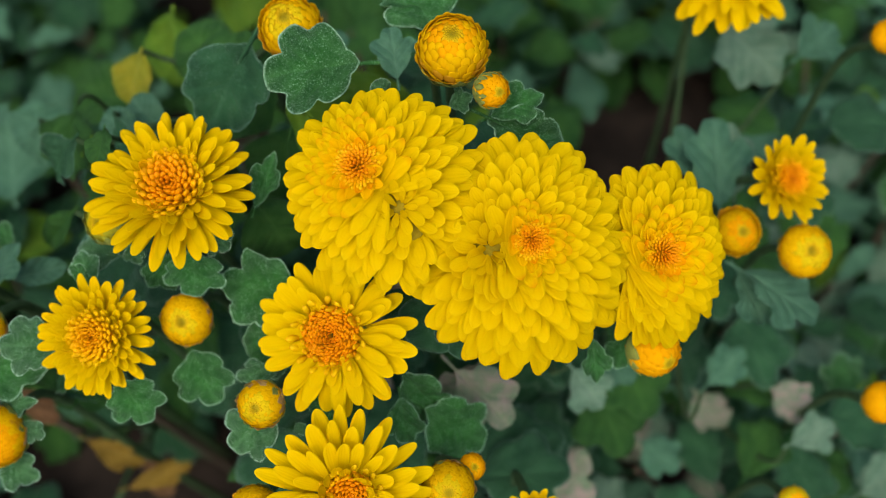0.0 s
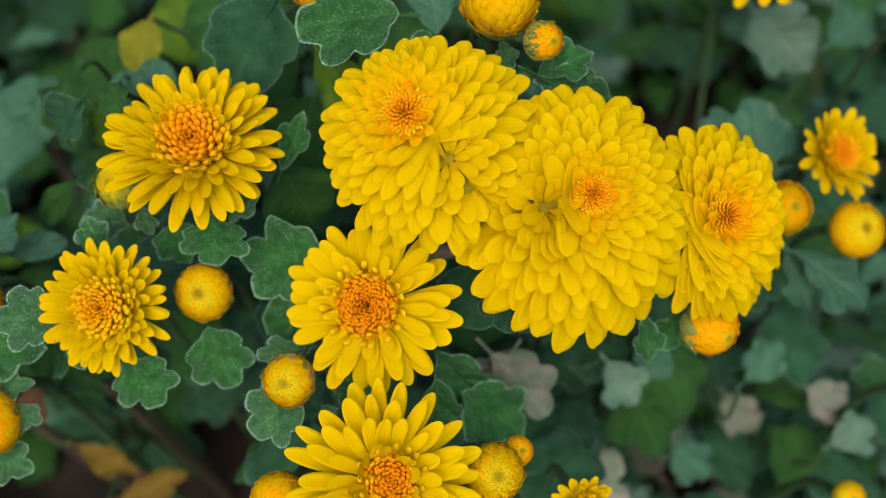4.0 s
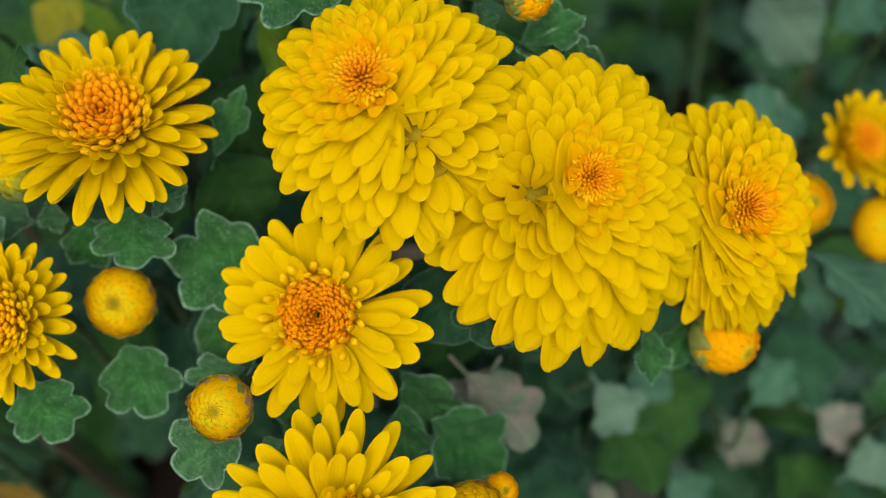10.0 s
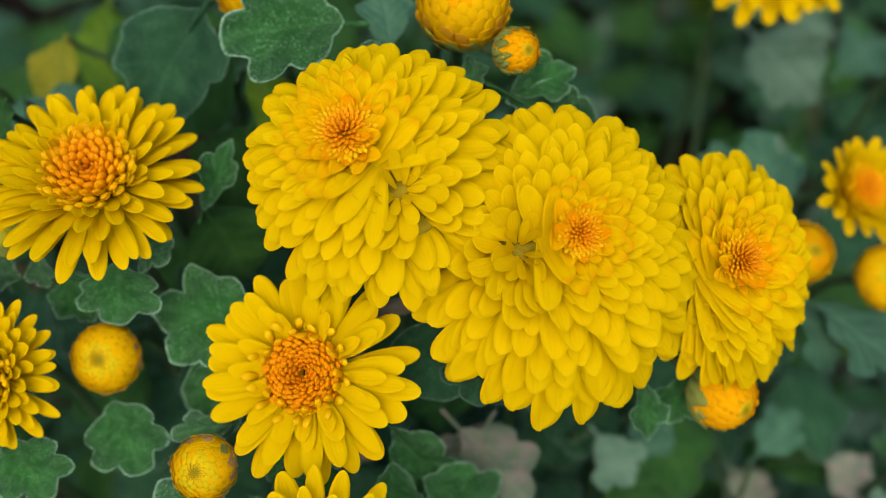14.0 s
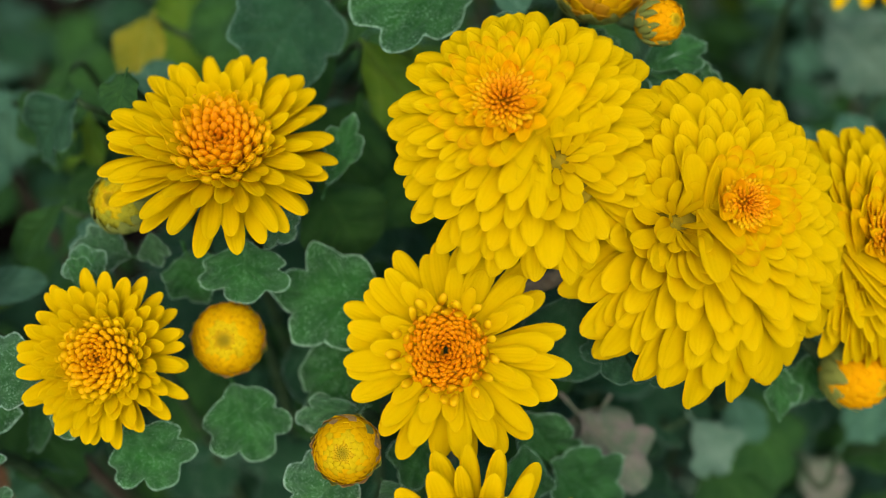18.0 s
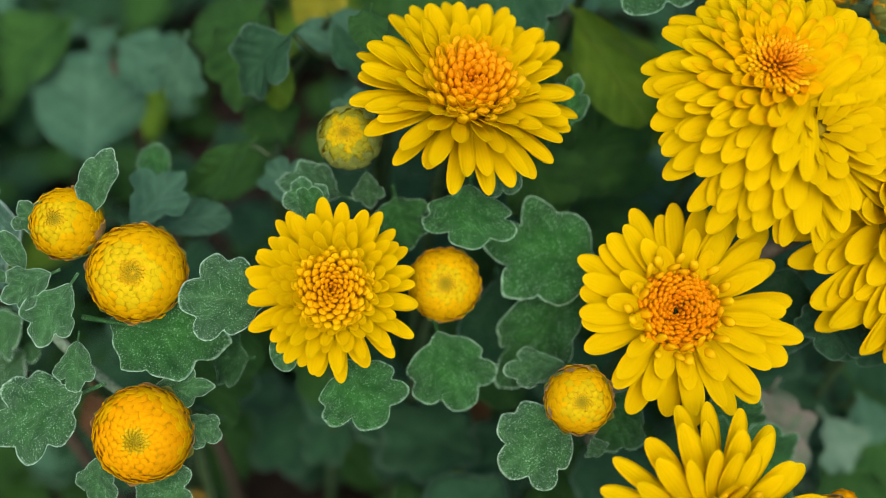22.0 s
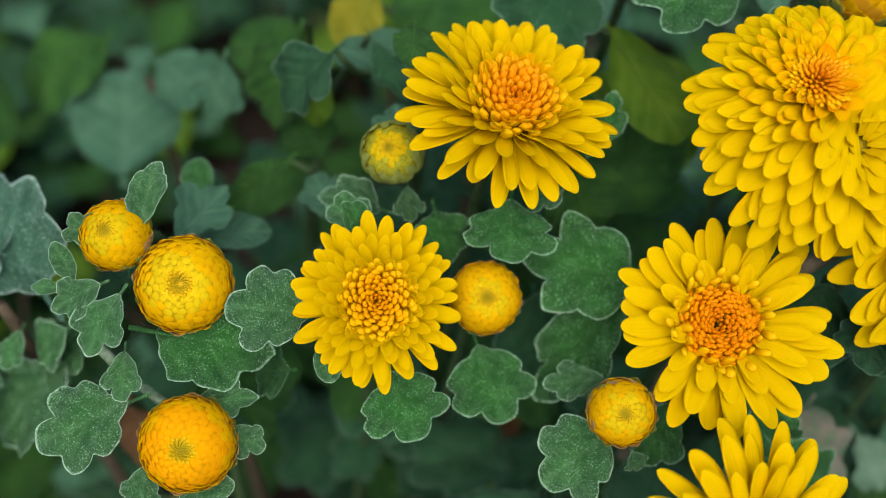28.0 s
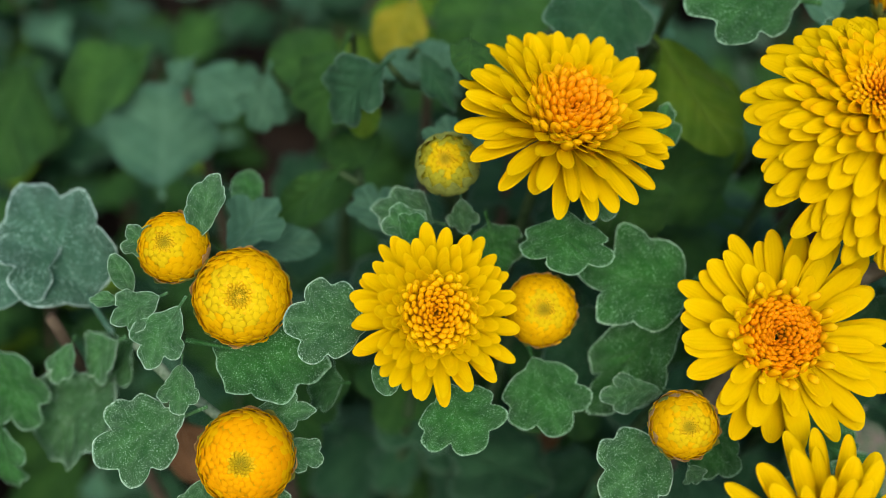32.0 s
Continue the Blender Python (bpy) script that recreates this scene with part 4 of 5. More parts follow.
H = head_frame((0.1247, 0.0744, 0.1846), (0.157, -0.293, 0.943), (0.998, 0.018, -0.055), 0)
bud_right_low = thing("chrysanthemum_bud", (0.1210, 0.0842, 0.0000), "golden bud among faded leaves", "flower bud", "buds on the bush")
bud(bud_right_low, H, 0.00584, random.Random(143), "orange", 80)
stem_to(bud_right_low, H, (0.1210, 0.0842, 0.0000), 0.0012, bow=0.0)

H = head_frame((0.0948, 0.1299, 0.2166), (0.305, -0.327, 0.894), (0.998, 0.018, -0.055), 0)
flower_r = thing("chrysanthemum_flower", (0.0919, 0.1380, 0.0000), "half-open yellow chrysanthemum with golden middle", "flower", "open flowers on the bush")
open_flower(flower_r, H, 0.01300, 0.38, [(17, 1.04, 16, 1, 0.24, RAY), (16, 0.90, 28, 2, 0.22, RAY), (15, 0.74, 42, 2, 0.19, GOLD), (14, 0.60, 55, 2, 0.15, GOLD)], random.Random(154), 0.36, 0.12)
calyx(flower_r, H, 0.00910)
stem_to(flower_r, H, (0.0919, 0.1380, 0.0000), 0.0012, bow=0.0)
leaf(flower_r, (0.0809, 0.1267, 0.1987), (0.0809, 0.1551, 0.2064), 0.0221, (0.06, -0.20, 0.98), "three", "blue", 1)
leaf(flower_r, (0.0769, 0.1372, 0.1947), (0.0735, 0.1583, 0.1996), 0.0157, (0.06, -0.14, 0.99), "three", "blue", 2)

H = head_frame((0.0806, 0.1150, 0.2145), (0.208, -0.383, 0.900), (0.998, 0.018, -0.055), 0)
flower_r_low = thing("chrysanthemum_bud", (0.0782, 0.1236, 0.0000), "small opening bud with orange centre", "flower bud", "buds on the bush")
bud(flower_r_low, H, 0.00642, random.Random(165), "yellow", 110, 0.7, 0.12, heart="orange", loose=0.14)
stem_to(flower_r_low, H, (0.0782, 0.1236, 0.0000), 0.0012, bow=0.0)

H = head_frame((0.1002, 0.1111, 0.2094), (0.177, -0.339, 0.924), (0.998, 0.018, -0.055), 0)
bud_r = thing("chrysanthemum_bud", (0.0972, 0.1198, 0.0000), "round yellow bud with a greenish hollow", "flower bud", "buds on the bush")
bud(bud_r, H, 0.00742, random.Random(176), "yellow", 110, 0.7, 0.3, heart="lime")
stem_to(bud_r, H, (0.0972, 0.1198, 0.0000), 0.0012, bow=0.0)

H = head_frame((0.0537, 0.0786, 0.2226), (0.522, -0.696, 0.493), (1.000, 0.014, -0.020), 0)
bud_e = thing("chrysanthemum_bud", (0.0521, 0.0882, 0.0000), "closed orange-tipped bud lying sideways in green bracts", "flower bud", "buds on the bush")
bud(bud_e, H, 0.00678, random.Random(187), "orange", 80, 1.05, 0.12, wrap=0.45)
stem_to(bud_e, H, (0.0521, 0.0882, 0.0000), 0.0012, bow=0.0)
leaf(bud_e, (0.0504, 0.0861, 0.2185), (0.0461, 0.0766, 0.2119), 0.0098, (0.02, -0.18, 0.98), "three", "green", 0)

H = head_frame((-0.0661, 0.0847, 0.2283), (-0.037, -0.484, 0.874), (0.993, 0.015, 0.119), 0)
bud_b = thing("chrysanthemum_bud", (-0.0641, 0.0941, 0.0000), "round golden bud with dark greenish hollow", "flower bud", "buds on the bush")
bud(bud_b, H, 0.00674, random.Random(198), "yellow", 150, 0.72, 0.28, heart="lime", heart_at=0.5, sheath=2, wrap=0.3)
stem_to(bud_b, H, (-0.0641, 0.0941, 0.0000), 0.0012, bow=0.0, leaves=0)
leaf(bud_b, (-0.0669, 0.0804, 0.2209), (-0.0610, 0.0660, 0.2172), 0.0162, (-0.10, -0.45, 0.89), "lobed", "green", 0)
leaf(bud_b, (-0.0524, 0.0981, 0.2099), (-0.0467, 0.0815, 0.1977), 0.0183, (-0.11, -0.30, 0.95), "round", "dark", 0)

H = head_frame((-0.0431, 0.0616, 0.2327), (-0.118, -0.468, 0.876), (0.993, 0.015, 0.119), 0)
bud_f = thing("chrysanthemum_bud", (-0.0418, 0.0718, 0.0000), "small yellow bud wrapped in brownish papery scales", "flower bud", "buds on the bush")
bud(bud_f, H, 0.00580, random.Random(209), "yellow", 120, 0.9, 0.26, sheath=2, heart="lime", wrap=0.55)
stem_to(bud_f, H, (-0.0418, 0.0718, 0.0000), 0.0012, bow=0.0)
leaf(bud_f, (-0.0406, 0.0630, 0.2230), (-0.0532, 0.0536, 0.2201), 0.0152, (-0.21, -0.35, 0.91), "lobed", "downy", 0)
leaf(bud_f, (-0.0376, 0.0602, 0.2192), (-0.0354, 0.0574, 0.2177), 0.0052, (-0.11, -0.30, 0.95), "three", "downy", 1)

H = head_frame((0.0023, 0.0434, 0.2240), (0.084, -0.369, 0.926), (1.000, 0.014, -0.020), 0)
bud_g = thing("chrysanthemum_bud", (0.0022, 0.0541, 0.0000), "yellow bud with fine spiral of petal tips", "flower bud", "buds on the bush")
bud(bud_g, H, 0.00632, random.Random(220), "yellow", 150, 1.0, 0.2, heart="lime", sheath=1, wrap=0.2)
stem_to(bud_g, H, (0.0022, 0.0541, 0.0000), 0.0012, bow=0.0)

H = head_frame((0.0079, 0.0489, 0.2209), (0.339, -0.196, 0.920), (0.999, 0.018, -0.028), 0)
bud_g_back = thing("chrysanthemum_bud", (0.0077, 0.0594, 0.0000), "small golden bud half hidden", "flower bud", "buds on the bush")
bud(bud_g_back, H, 0.00335, random.Random(231), "orange", 70)
stem_to(bud_g_back, H, (0.0077, 0.0594, 0.0000), 0.0012, bow=0.0)

H = head_frame((-0.0456, 0.0377, 0.2204), (-0.075, -0.424, 0.902), (1.000, 0.014, -0.020), 0)
bud_g_left = thing("chrysanthemum_bud", (-0.0443, 0.0486, 0.0000), "yellow bud close under an open flower", "flower bud", "buds on the bush")
bud(bud_g_left, H, 0.00638, random.Random(242), "yellow", 130, 0.9)
stem_to(bud_g_left, H, (-0.0443, 0.0486, 0.0000), 0.0012, bow=0.0, leaves=2)

H = head_frame((0.0235, 0.0392, 0.2070), (0.141, -0.487, 0.862), (0.999, 0.018, -0.036), 0)
flower_h = thing("chrysanthemum_flower", (0.0228, 0.0500, 0.0000), "half-open yellow chrysanthemum low on the bush", "flower", "open flowers on the bush")
open_flower(flower_h, H, 0.00852, 0.38, [(17, 1.04, 16, 1, 0.24, RAY), (16, 0.90, 28, 2, 0.22, RAY), (15, 0.74, 42, 2, 0.19, GOLD), (14, 0.60, 55, 2, 0.15, GOLD)], random.Random(253), 0.36, 0.12)
calyx(flower_h, H, 0.00597)
stem_to(flower_h, H, (0.0228, 0.0500, 0.0000), 0.0012, bow=0.0)

H = head_frame((0.0982, 0.0473, 0.1780), (0.024, -0.333, 0.943), (1.000, 0.014, -0.020), 0)
bud_low = thing("chrysanthemum_bud", (0.0953, 0.0579, 0.0000), "small pale yellow bud among leaves", "flower bud", "buds on the bush")
bud(bud_low, H, 0.00425, random.Random(264), "lime", 70)
stem_to(bud_low, H, (0.0953, 0.0579, 0.0000), 0.0012, bow=0.0)

H = head_frame((-0.0856, 0.1072, 0.2406), (-0.197, -0.450, 0.871), (0.993, 0.015, 0.119), 0)
bud_a = thing("chrysanthemum_bud", (-0.0830, 0.1160, 0.0000), "closed yellow-green bud veiled by pale bracts", "flower bud", "buds on the bush")
bud(bud_a, H, 0.00569, random.Random(275), "green", 110, 0.95, 0.1, heart="lime", wrap=0.85)
stem_to(bud_a, H, (-0.0830, 0.1160, 0.0000), 0.0012, bow=0.0)
leaf(bud_a, (-0.0855, 0.1020, 0.2291), (-0.0977, 0.1037, 0.2314), 0.0099, (-0.10, -0.33, 0.94), "lobed", "downy", 1)
leaf(bud_a, (-0.0837, 0.1145, 0.2305), (-0.0856, 0.1248, 0.2349), 0.0103, (-0.10, -0.33, 0.94), "three", "blue", 0)
leaf(bud_a, (-0.0948, 0.1063, 0.2165), (-0.1016, 0.1174, 0.2185), 0.0119, (-0.10, -0.33, 0.94), "three", "blue", 1)
leaf(bud_a, (-0.0823, 0.1054, 0.2342), (-0.0810, 0.0996, 0.2303), 0.0060, (-0.10, -0.33, 0.94), "three", "downy", 0)

H = head_frame((-0.1332, 0.0874, 0.2346), (-0.143, -0.404, 0.904), (0.993, 0.015, 0.119), 0)
bud_k_top = thing("chrysanthemum_bud", (-0.1292, 0.0968, 0.0000), "yellow bud still wrapped in thin brownish scales", "flower bud", "buds on the bush")
bud(bud_k_top, H, 0.00624, random.Random(286), "yellow", 130, 0.95, 0.2, sheath=1, heart="lime", wrap=0.38)
stem_to(bud_k_top, H, (-0.1292, 0.0968, 0.0000), 0.0014, bow=0.0, leaves=0)
leaf(bud_k_top, (-0.1291, 0.0869, 0.2370), (-0.1279, 0.0955, 0.2450), 0.0061, (-0.11, -0.30, 0.95), "narrow", "downy", 1)
leaf(bud_k_top, (-0.1357, 0.0841, 0.2345), (-0.1402, 0.0879, 0.2388), 0.0065, (-0.11, -0.30, 0.95), "three", "downy", 0)
leaf(bud_k_top, (-0.1390, 0.0789, 0.2320), (-0.1422, 0.0823, 0.2374), 0.0033, (-0.11, -0.30, 0.95), "narrow", "downy", 0)
leaf(bud_k_top, (-0.1335, 0.0784, 0.2335), (-0.1404, 0.0730, 0.2341), 0.0081, (-0.11, -0.30, 0.95), "three", "downy", 2)
leaf(bud_k_top, (-0.1299, 0.0770, 0.2342), (-0.1345, 0.0667, 0.2319), 0.0096, (-0.11, -0.30, 0.95), "three", "downy", 0)
leaf(bud_k_top, (-0.1404, 0.0772, 0.2320), (-0.1450, 0.0766, 0.2335), 0.0029, (-0.11, -0.30, 0.95), "narrow", "downy", 1)

H = head_frame((-0.1205, 0.0804, 0.2315), (-0.046, -0.502, 0.864), (0.993, 0.015, 0.119), 0)
bud_k = thing("chrysanthemum_bud", (-0.1169, 0.0900, 0.0000), "plump golden bud with ruffled greenish hollow", "flower bud", "buds on the bush")
bud(bud_k, H, 0.00852, random.Random(297), "yellow", 170, 0.66, 0.46, heart="lime", heart_at=0.62, sheath=1, wrap=0.22)
stem_to(bud_k, H, (-0.1169, 0.0900, 0.0000), 0.0014, bow=0.0, leaves=0)
leaf(bud_k, (-0.1280, 0.0740, 0.2254), (-0.1075, 0.0701, 0.2288), 0.0170, (-0.11, -0.40, 0.91), "lobed", "green", 1, "grey-green downy leaf with pale rim")
leaf(bud_k, (-0.1267, 0.0943, 0.2221), (-0.1188, 0.1065, 0.2263), 0.0121, (-0.10, -0.33, 0.94), "three", "blue", 0)
leaf(bud_k, (-0.1233, 0.1014, 0.2151), (-0.1097, 0.1054, 0.2144), 0.0070, (-0.10, -0.33, 0.94), "round", "blue", 1)
leaf(bud_k, (-0.1229, 0.1081, 0.2197), (-0.1263, 0.1156, 0.2221), 0.0058, (-0.10, -0.33, 0.94), "round", "green", 1)

H = head_frame((-0.1171, 0.0563, 0.2176), (-0.039, -0.569, 0.821), (0.993, 0.015, 0.119), 0)
bud_k_low = thing("chrysanthemum_bud", (-0.1136, 0.0666, 0.0000), "plump golden bud with tidy spiral of petal tips and orange heart", "flower bud", "buds on the bush")
bud(bud_k_low, H, 0.00847, random.Random(308), "yellow", 210, 0.72, 0.28, heart="orange", heart_at=0.95, sheath=1, wrap=0.22)
stem_to(bud_k_low, H, (-0.1136, 0.0666, 0.0000), 0.0014, bow=0.0, leaves=0)
leaf(bud_k_low, (-0.1267, 0.0642, 0.2182), (-0.1426, 0.0559, 0.2159), 0.0166, (-0.11, -0.30, 0.95), "lobed", "downy", 2)
leaf(bud_k_low, (-0.1181, 0.0639, 0.2190), (-0.1075, 0.0638, 0.2224), 0.0071, (-0.11, -0.30, 0.95), "three", "downy", 0)
leaf(bud_k_low, (-0.1115, 0.0598, 0.2183), (-0.1045, 0.0563, 0.2181), 0.0070, (-0.11, -0.30, 0.95), "three", "downy", 1)
leaf(bud_k_low, (-0.1243, 0.0547, 0.2125), (-0.1260, 0.0465, 0.2071), 0.0081, (-0.11, -0.30, 0.95), "three", "downy", 2)
leaf(bud_k_low, (-0.1197, 0.0526, 0.2104), (-0.1098, 0.0464, 0.2088), 0.0112, (-0.11, -0.30, 0.95), "three", "downy", 0)
leaf(bud_k_low, (-0.1302, 0.0714, 0.2235), (-0.1296, 0.0625, 0.2215), 0.0080, (-0.11, -0.30, 0.95), "three", "downy", 1)
part("stem", tube([(0.0006, 0.0958, 0.2389), (-0.0063, 0.0931, 0.2342), (-0.0181, 0.0928, 0.2194), (-0.0200, 0.0800, 0.1400), (-0.0150, 0.0850, 0.0000)], [0.0016, 0.0017, 0.0018, 0.0020, 0.0024], stem_grey), flower_c, Matrix.Identity(4), "grey-brown woody stem")

part("stem", tube([(-0.1421, 0.0807, 0.2099), (-0.1362, 0.0754, 0.2094), (-0.1305, 0.0710, 0.2095), (-0.1210, 0.0640, 0.2120)], [0.0010, 0.0010, 0.0009, 0.0009], stem_downy), bud_k_low, Matrix.Identity(4), "pale downy stem")

shoot_left = thing("leafy_shoot", (-0.1456, 0.0796, 0.0000), "shoot with broad blue-green leaves, beside the buds", "shoot", "leafy shoots")
part("stem", tube([(-0.1618, 0.0884, 0.2036), (-0.1505, 0.0822, 0.1120), (-0.1456, 0.0796, 0.0000)], [0.0011, 0.0018, 0.0025], stem_brown), shoot_left, Matrix.Identity(4))
leaf(shoot_left, (-0.1506, 0.0872, 0.2052), (-0.1680, 0.1041, 0.2222), 0.0230, (-0.10, -0.33, 0.94), "lobed", "teal", 1)
leaf(shoot_left, (-0.1753, 0.0865, 0.2047), (-0.1625, 0.0979, 0.2161), 0.0146, (-0.10, -0.33, 0.94), "three", "teal", 0)
leaf(shoot_left, (-0.1743, 0.0847, 0.1987), (-0.1646, 0.0699, 0.1919), 0.0126, (-0.10, -0.33, 0.94), "lobed", "green", 0)
leaf(shoot_left, (-0.1469, 0.0807, 0.1987), (-0.1668, 0.0673, 0.1827), 0.0198, (-0.10, -0.33, 0.94), "lobed", "downy", 3)
leaf(shoot_left, (-0.1559, 0.0833, 0.2044), (-0.1585, 0.0756, 0.2013), 0.0067, (-0.10, -0.33, 0.94), "three", "downy", 1)
leaf(shoot_left, (-0.1459, 0.0826, 0.2074), (-0.1546, 0.0791, 0.2005), 0.0112, (-0.10, -0.33, 0.94), "three", "downy", 2)
leaf(shoot_left, (-0.1697, 0.0697, 0.1913), (-0.1682, 0.0591, 0.1818), 0.0103, (-0.10, -0.33, 0.94), "lobed", "green", 1)

shoot_under = thing("leafy_shoot", (-0.1094, 0.0813, 0.0000), "shoot with shaded dark leaves under the buds", "shoot", "leafy shoots")
part("stem", tube([(-0.1216, 0.0904, 0.1866), (-0.1131, 0.0840, 0.1026), (-0.1094, 0.0813, 0.0000)], [0.0011, 0.0018, 0.0025], stem_brown), shoot_under, Matrix.Identity(4))
leaf(shoot_under, (-0.1204, 0.0905, 0.1975), (-0.1080, 0.0716, 0.1822), 0.0184, (-0.11, -0.30, 0.95), "lobed", "deep", 0)
leaf(shoot_under, (-0.1240, 0.0839, 0.1881), (-0.1030, 0.0811, 0.1828), 0.0176, (-0.11, -0.30, 0.95), "lobed", "dark", 1)
leaf(shoot_under, (-0.1071, 0.0903, 0.2000), (-0.1113, 0.0799, 0.1871), 0.0147, (-0.11, -0.30, 0.95), "round", "deep", 0)
leaf(shoot_under, (-0.1449, 0.0853, 0.2033), (-0.1536, 0.0790, 0.1936), 0.0140, (-0.11, -0.30, 0.95), "lobed", "green", 1)

shoot_back = thing("leafy_shoot", (-0.1378, 0.1577, 0.0000), "shoot with rounded dull green leaves deep in the bush", "shoot", "leafy shoots")
part("stem", tube([(-0.1531, 0.1752, 0.1798), (-0.1424, 0.1629, 0.0989), (-0.1378, 0.1577, 0.0000)], [0.0011, 0.0018, 0.0025], stem_brown), shoot_back, Matrix.Identity(4))
leaf(shoot_back, (-0.1570, 0.1504, 0.1662), (-0.1610, 0.1770, 0.1791), 0.0266, (-0.10, -0.33, 0.94), "round", "blue", 0)
leaf(shoot_back, (-0.1506, 0.1703, 0.1938), (-0.1319, 0.1634, 0.1910), 0.0178, (-0.10, -0.33, 0.94), "lobed", "blue", 0)
leaf(shoot_back, (-0.1665, 0.1840, 0.1845), (-0.1884, 0.1731, 0.1700), 0.0190, (-0.10, -0.33, 0.94), "round", "deep", 1)
leaf(shoot_back, (-0.1224, 0.1307, 0.1806), (-0.1064, 0.1452, 0.1872), 0.0115, (-0.10, -0.33, 0.94), "round", "deep", 1)
leaf(shoot_back, (-0.1487, 0.1728, 0.1957), (-0.1541, 0.1656, 0.1939), 0.0074, (-0.10, -0.33, 0.94), "three", "blue", 0)
leaf(shoot_back, (-0.1148, 0.1535, 0.1823), (-0.1034, 0.1614, 0.1816), 0.0152, (-0.10, -0.33, 0.94), "round", "deep", 0)
leaf(shoot_back, (-0.1939, 0.1757, 0.1822), (-0.2068, 0.1523, 0.1650), 0.0231, (-0.10, -0.33, 0.94), "round", "deep", 0)

shoot_lime = thing("leafy_shoot", (-0.0787, 0.1682, 0.0000), "shoot with yellowing bright green leaves", "shoot", "leafy shoots")
part("stem", tube([(-0.0875, 0.1869, 0.1993), (-0.0814, 0.1738, 0.1096), (-0.0787, 0.1682, 0.0000)], [0.0011, 0.0018, 0.0025], stem_brown), shoot_lime, Matrix.Identity(4))
leaf(shoot_lime, (-0.0913, 0.1965, 0.2103), (-0.0937, 0.1797, 0.1938), 0.0200, (-0.10, -0.33, 0.94), "round", "lime", 0)
leaf(shoot_lime, (-0.0333, 0.1653, 0.2216), (-0.0096, 0.1442, 0.2048), 0.0196, (-0.10, -0.33, 0.94), "round", "lime", 1)
leaf(shoot_lime, (-0.0425, 0.1161, 0.2138), (-0.0227, 0.1393, 0.2268), 0.0190, (-0.10, -0.33, 0.94), "round", "deep", 0)
leaf(shoot_lime, (-0.0821, 0.1428, 0.2232), (-0.0925, 0.1530, 0.2267), 0.0103, (-0.10, -0.33, 0.94), "round", "blue", 1)
leaf(shoot_lime, (-0.1078, 0.1748, 0.1890), (-0.1301, 0.1820, 0.1916), 0.0186, (-0.10, -0.33, 0.94), "round", "deep", 1)
leaf(shoot_lime, (-0.1009, 0.1305, 0.2081), (-0.1068, 0.1379, 0.2125), 0.0117, (-0.10, -0.33, 0.94), "round", "deep", 0)
leaf(shoot_lime, (-0.0712, 0.1699, 0.2136), (-0.0834, 0.1854, 0.2169), 0.0187, (-0.10, -0.33, 0.94), "round", "deep", 0)

shoot_mid = thing("leafy_shoot", (-0.0574, 0.1493, 0.0000), "shoot with a big rounded green leaf", "shoot", "leafy shoots")
part("stem", tube([(-0.0638, 0.1658, 0.2235), (-0.0594, 0.1542, 0.1229), (-0.0574, 0.1493, 0.0000)], [0.0011, 0.0018, 0.0025], stem_brown), shoot_mid, Matrix.Identity(4))
leaf(shoot_mid, (-0.0479, 0.1660, 0.2325), (-0.0761, 0.1517, 0.2232), 0.0288, (0.00, -0.20, 0.98), "round", "deep", 0)
leaf(shoot_mid, (-0.0433, 0.1409, 0.2290), (-0.0497, 0.1260, 0.2171), 0.0192, (0.00, -0.20, 0.98), "round", "deep", 1)
leaf(shoot_mid, (-0.0387, 0.1409, 0.2133), (-0.0309, 0.1562, 0.2209), 0.0170, (0.00, -0.20, 0.98), "lobed", "lime", 0)
leaf(shoot_mid, (-0.0500, 0.1166, 0.2325), (-0.0422, 0.1061, 0.2229), 0.0166, (0.00, -0.20, 0.98), "round", "deep", 1)
leaf(shoot_mid, (-0.0871, 0.1397, 0.2284), (-0.0988, 0.1461, 0.2294), 0.0088, (0.00, -0.20, 0.98), "round", "blue", 1)

shoot_hanging = thing("leafy_shoot", (-0.1069, 0.1614, 0.0), "shoot with drooping mid-green lobed leaves", "shoot", "leafy shoots")
part("stem", tube([(-0.1080, 0.1514, 0.2270), (-0.1066, 0.1580, 0.2183), (-0.1069, 0.1614, 0.1651), (-0.1069, 0.1614, 0.0)], [0.0006, 0.0008, 0.0014, 0.0020], stem_green, 6), shoot_hanging, Matrix.Identity(4))
leaf(shoot_hanging, (-0.1080, 0.1514, 0.2280), (-0.1120, 0.1325, 0.2212), 0.0168, (-0.05, -0.37, 0.93), "lobed", "deep", 1)
part("stem", tube([(-0.1016, 0.1395, 0.2258), (-0.1010, 0.1418, 0.2185), (-0.1069, 0.1614, 0.1651), (-0.1069, 0.1614, 0.0)], [0.0006, 0.0008, 0.0014, 0.0020], stem_green, 6), shoot_hanging, Matrix.Identity(4))
leaf(shoot_hanging, (-0.1016, 0.1395, 0.2268), (-0.1036, 0.1328, 0.2163), 0.0067, (-0.06, -0.19, 0.98), "narrow", "lime", 0)
part("stem", tube([(-0.1066, 0.1204, 0.2188), (-0.1017, 0.1227, 0.2120), (-0.1069, 0.1614, 0.1651), (-0.1069, 0.1614, 0.0)], [0.0006, 0.0008, 0.0014, 0.0020], stem_green, 6), shoot_hanging, Matrix.Identity(4))
leaf(shoot_hanging, (-0.1066, 0.1204, 0.2198), (-0.1206, 0.1139, 0.2081), 0.0070, (-0.30, -0.64, 0.70), "narrow", "deep", 0)
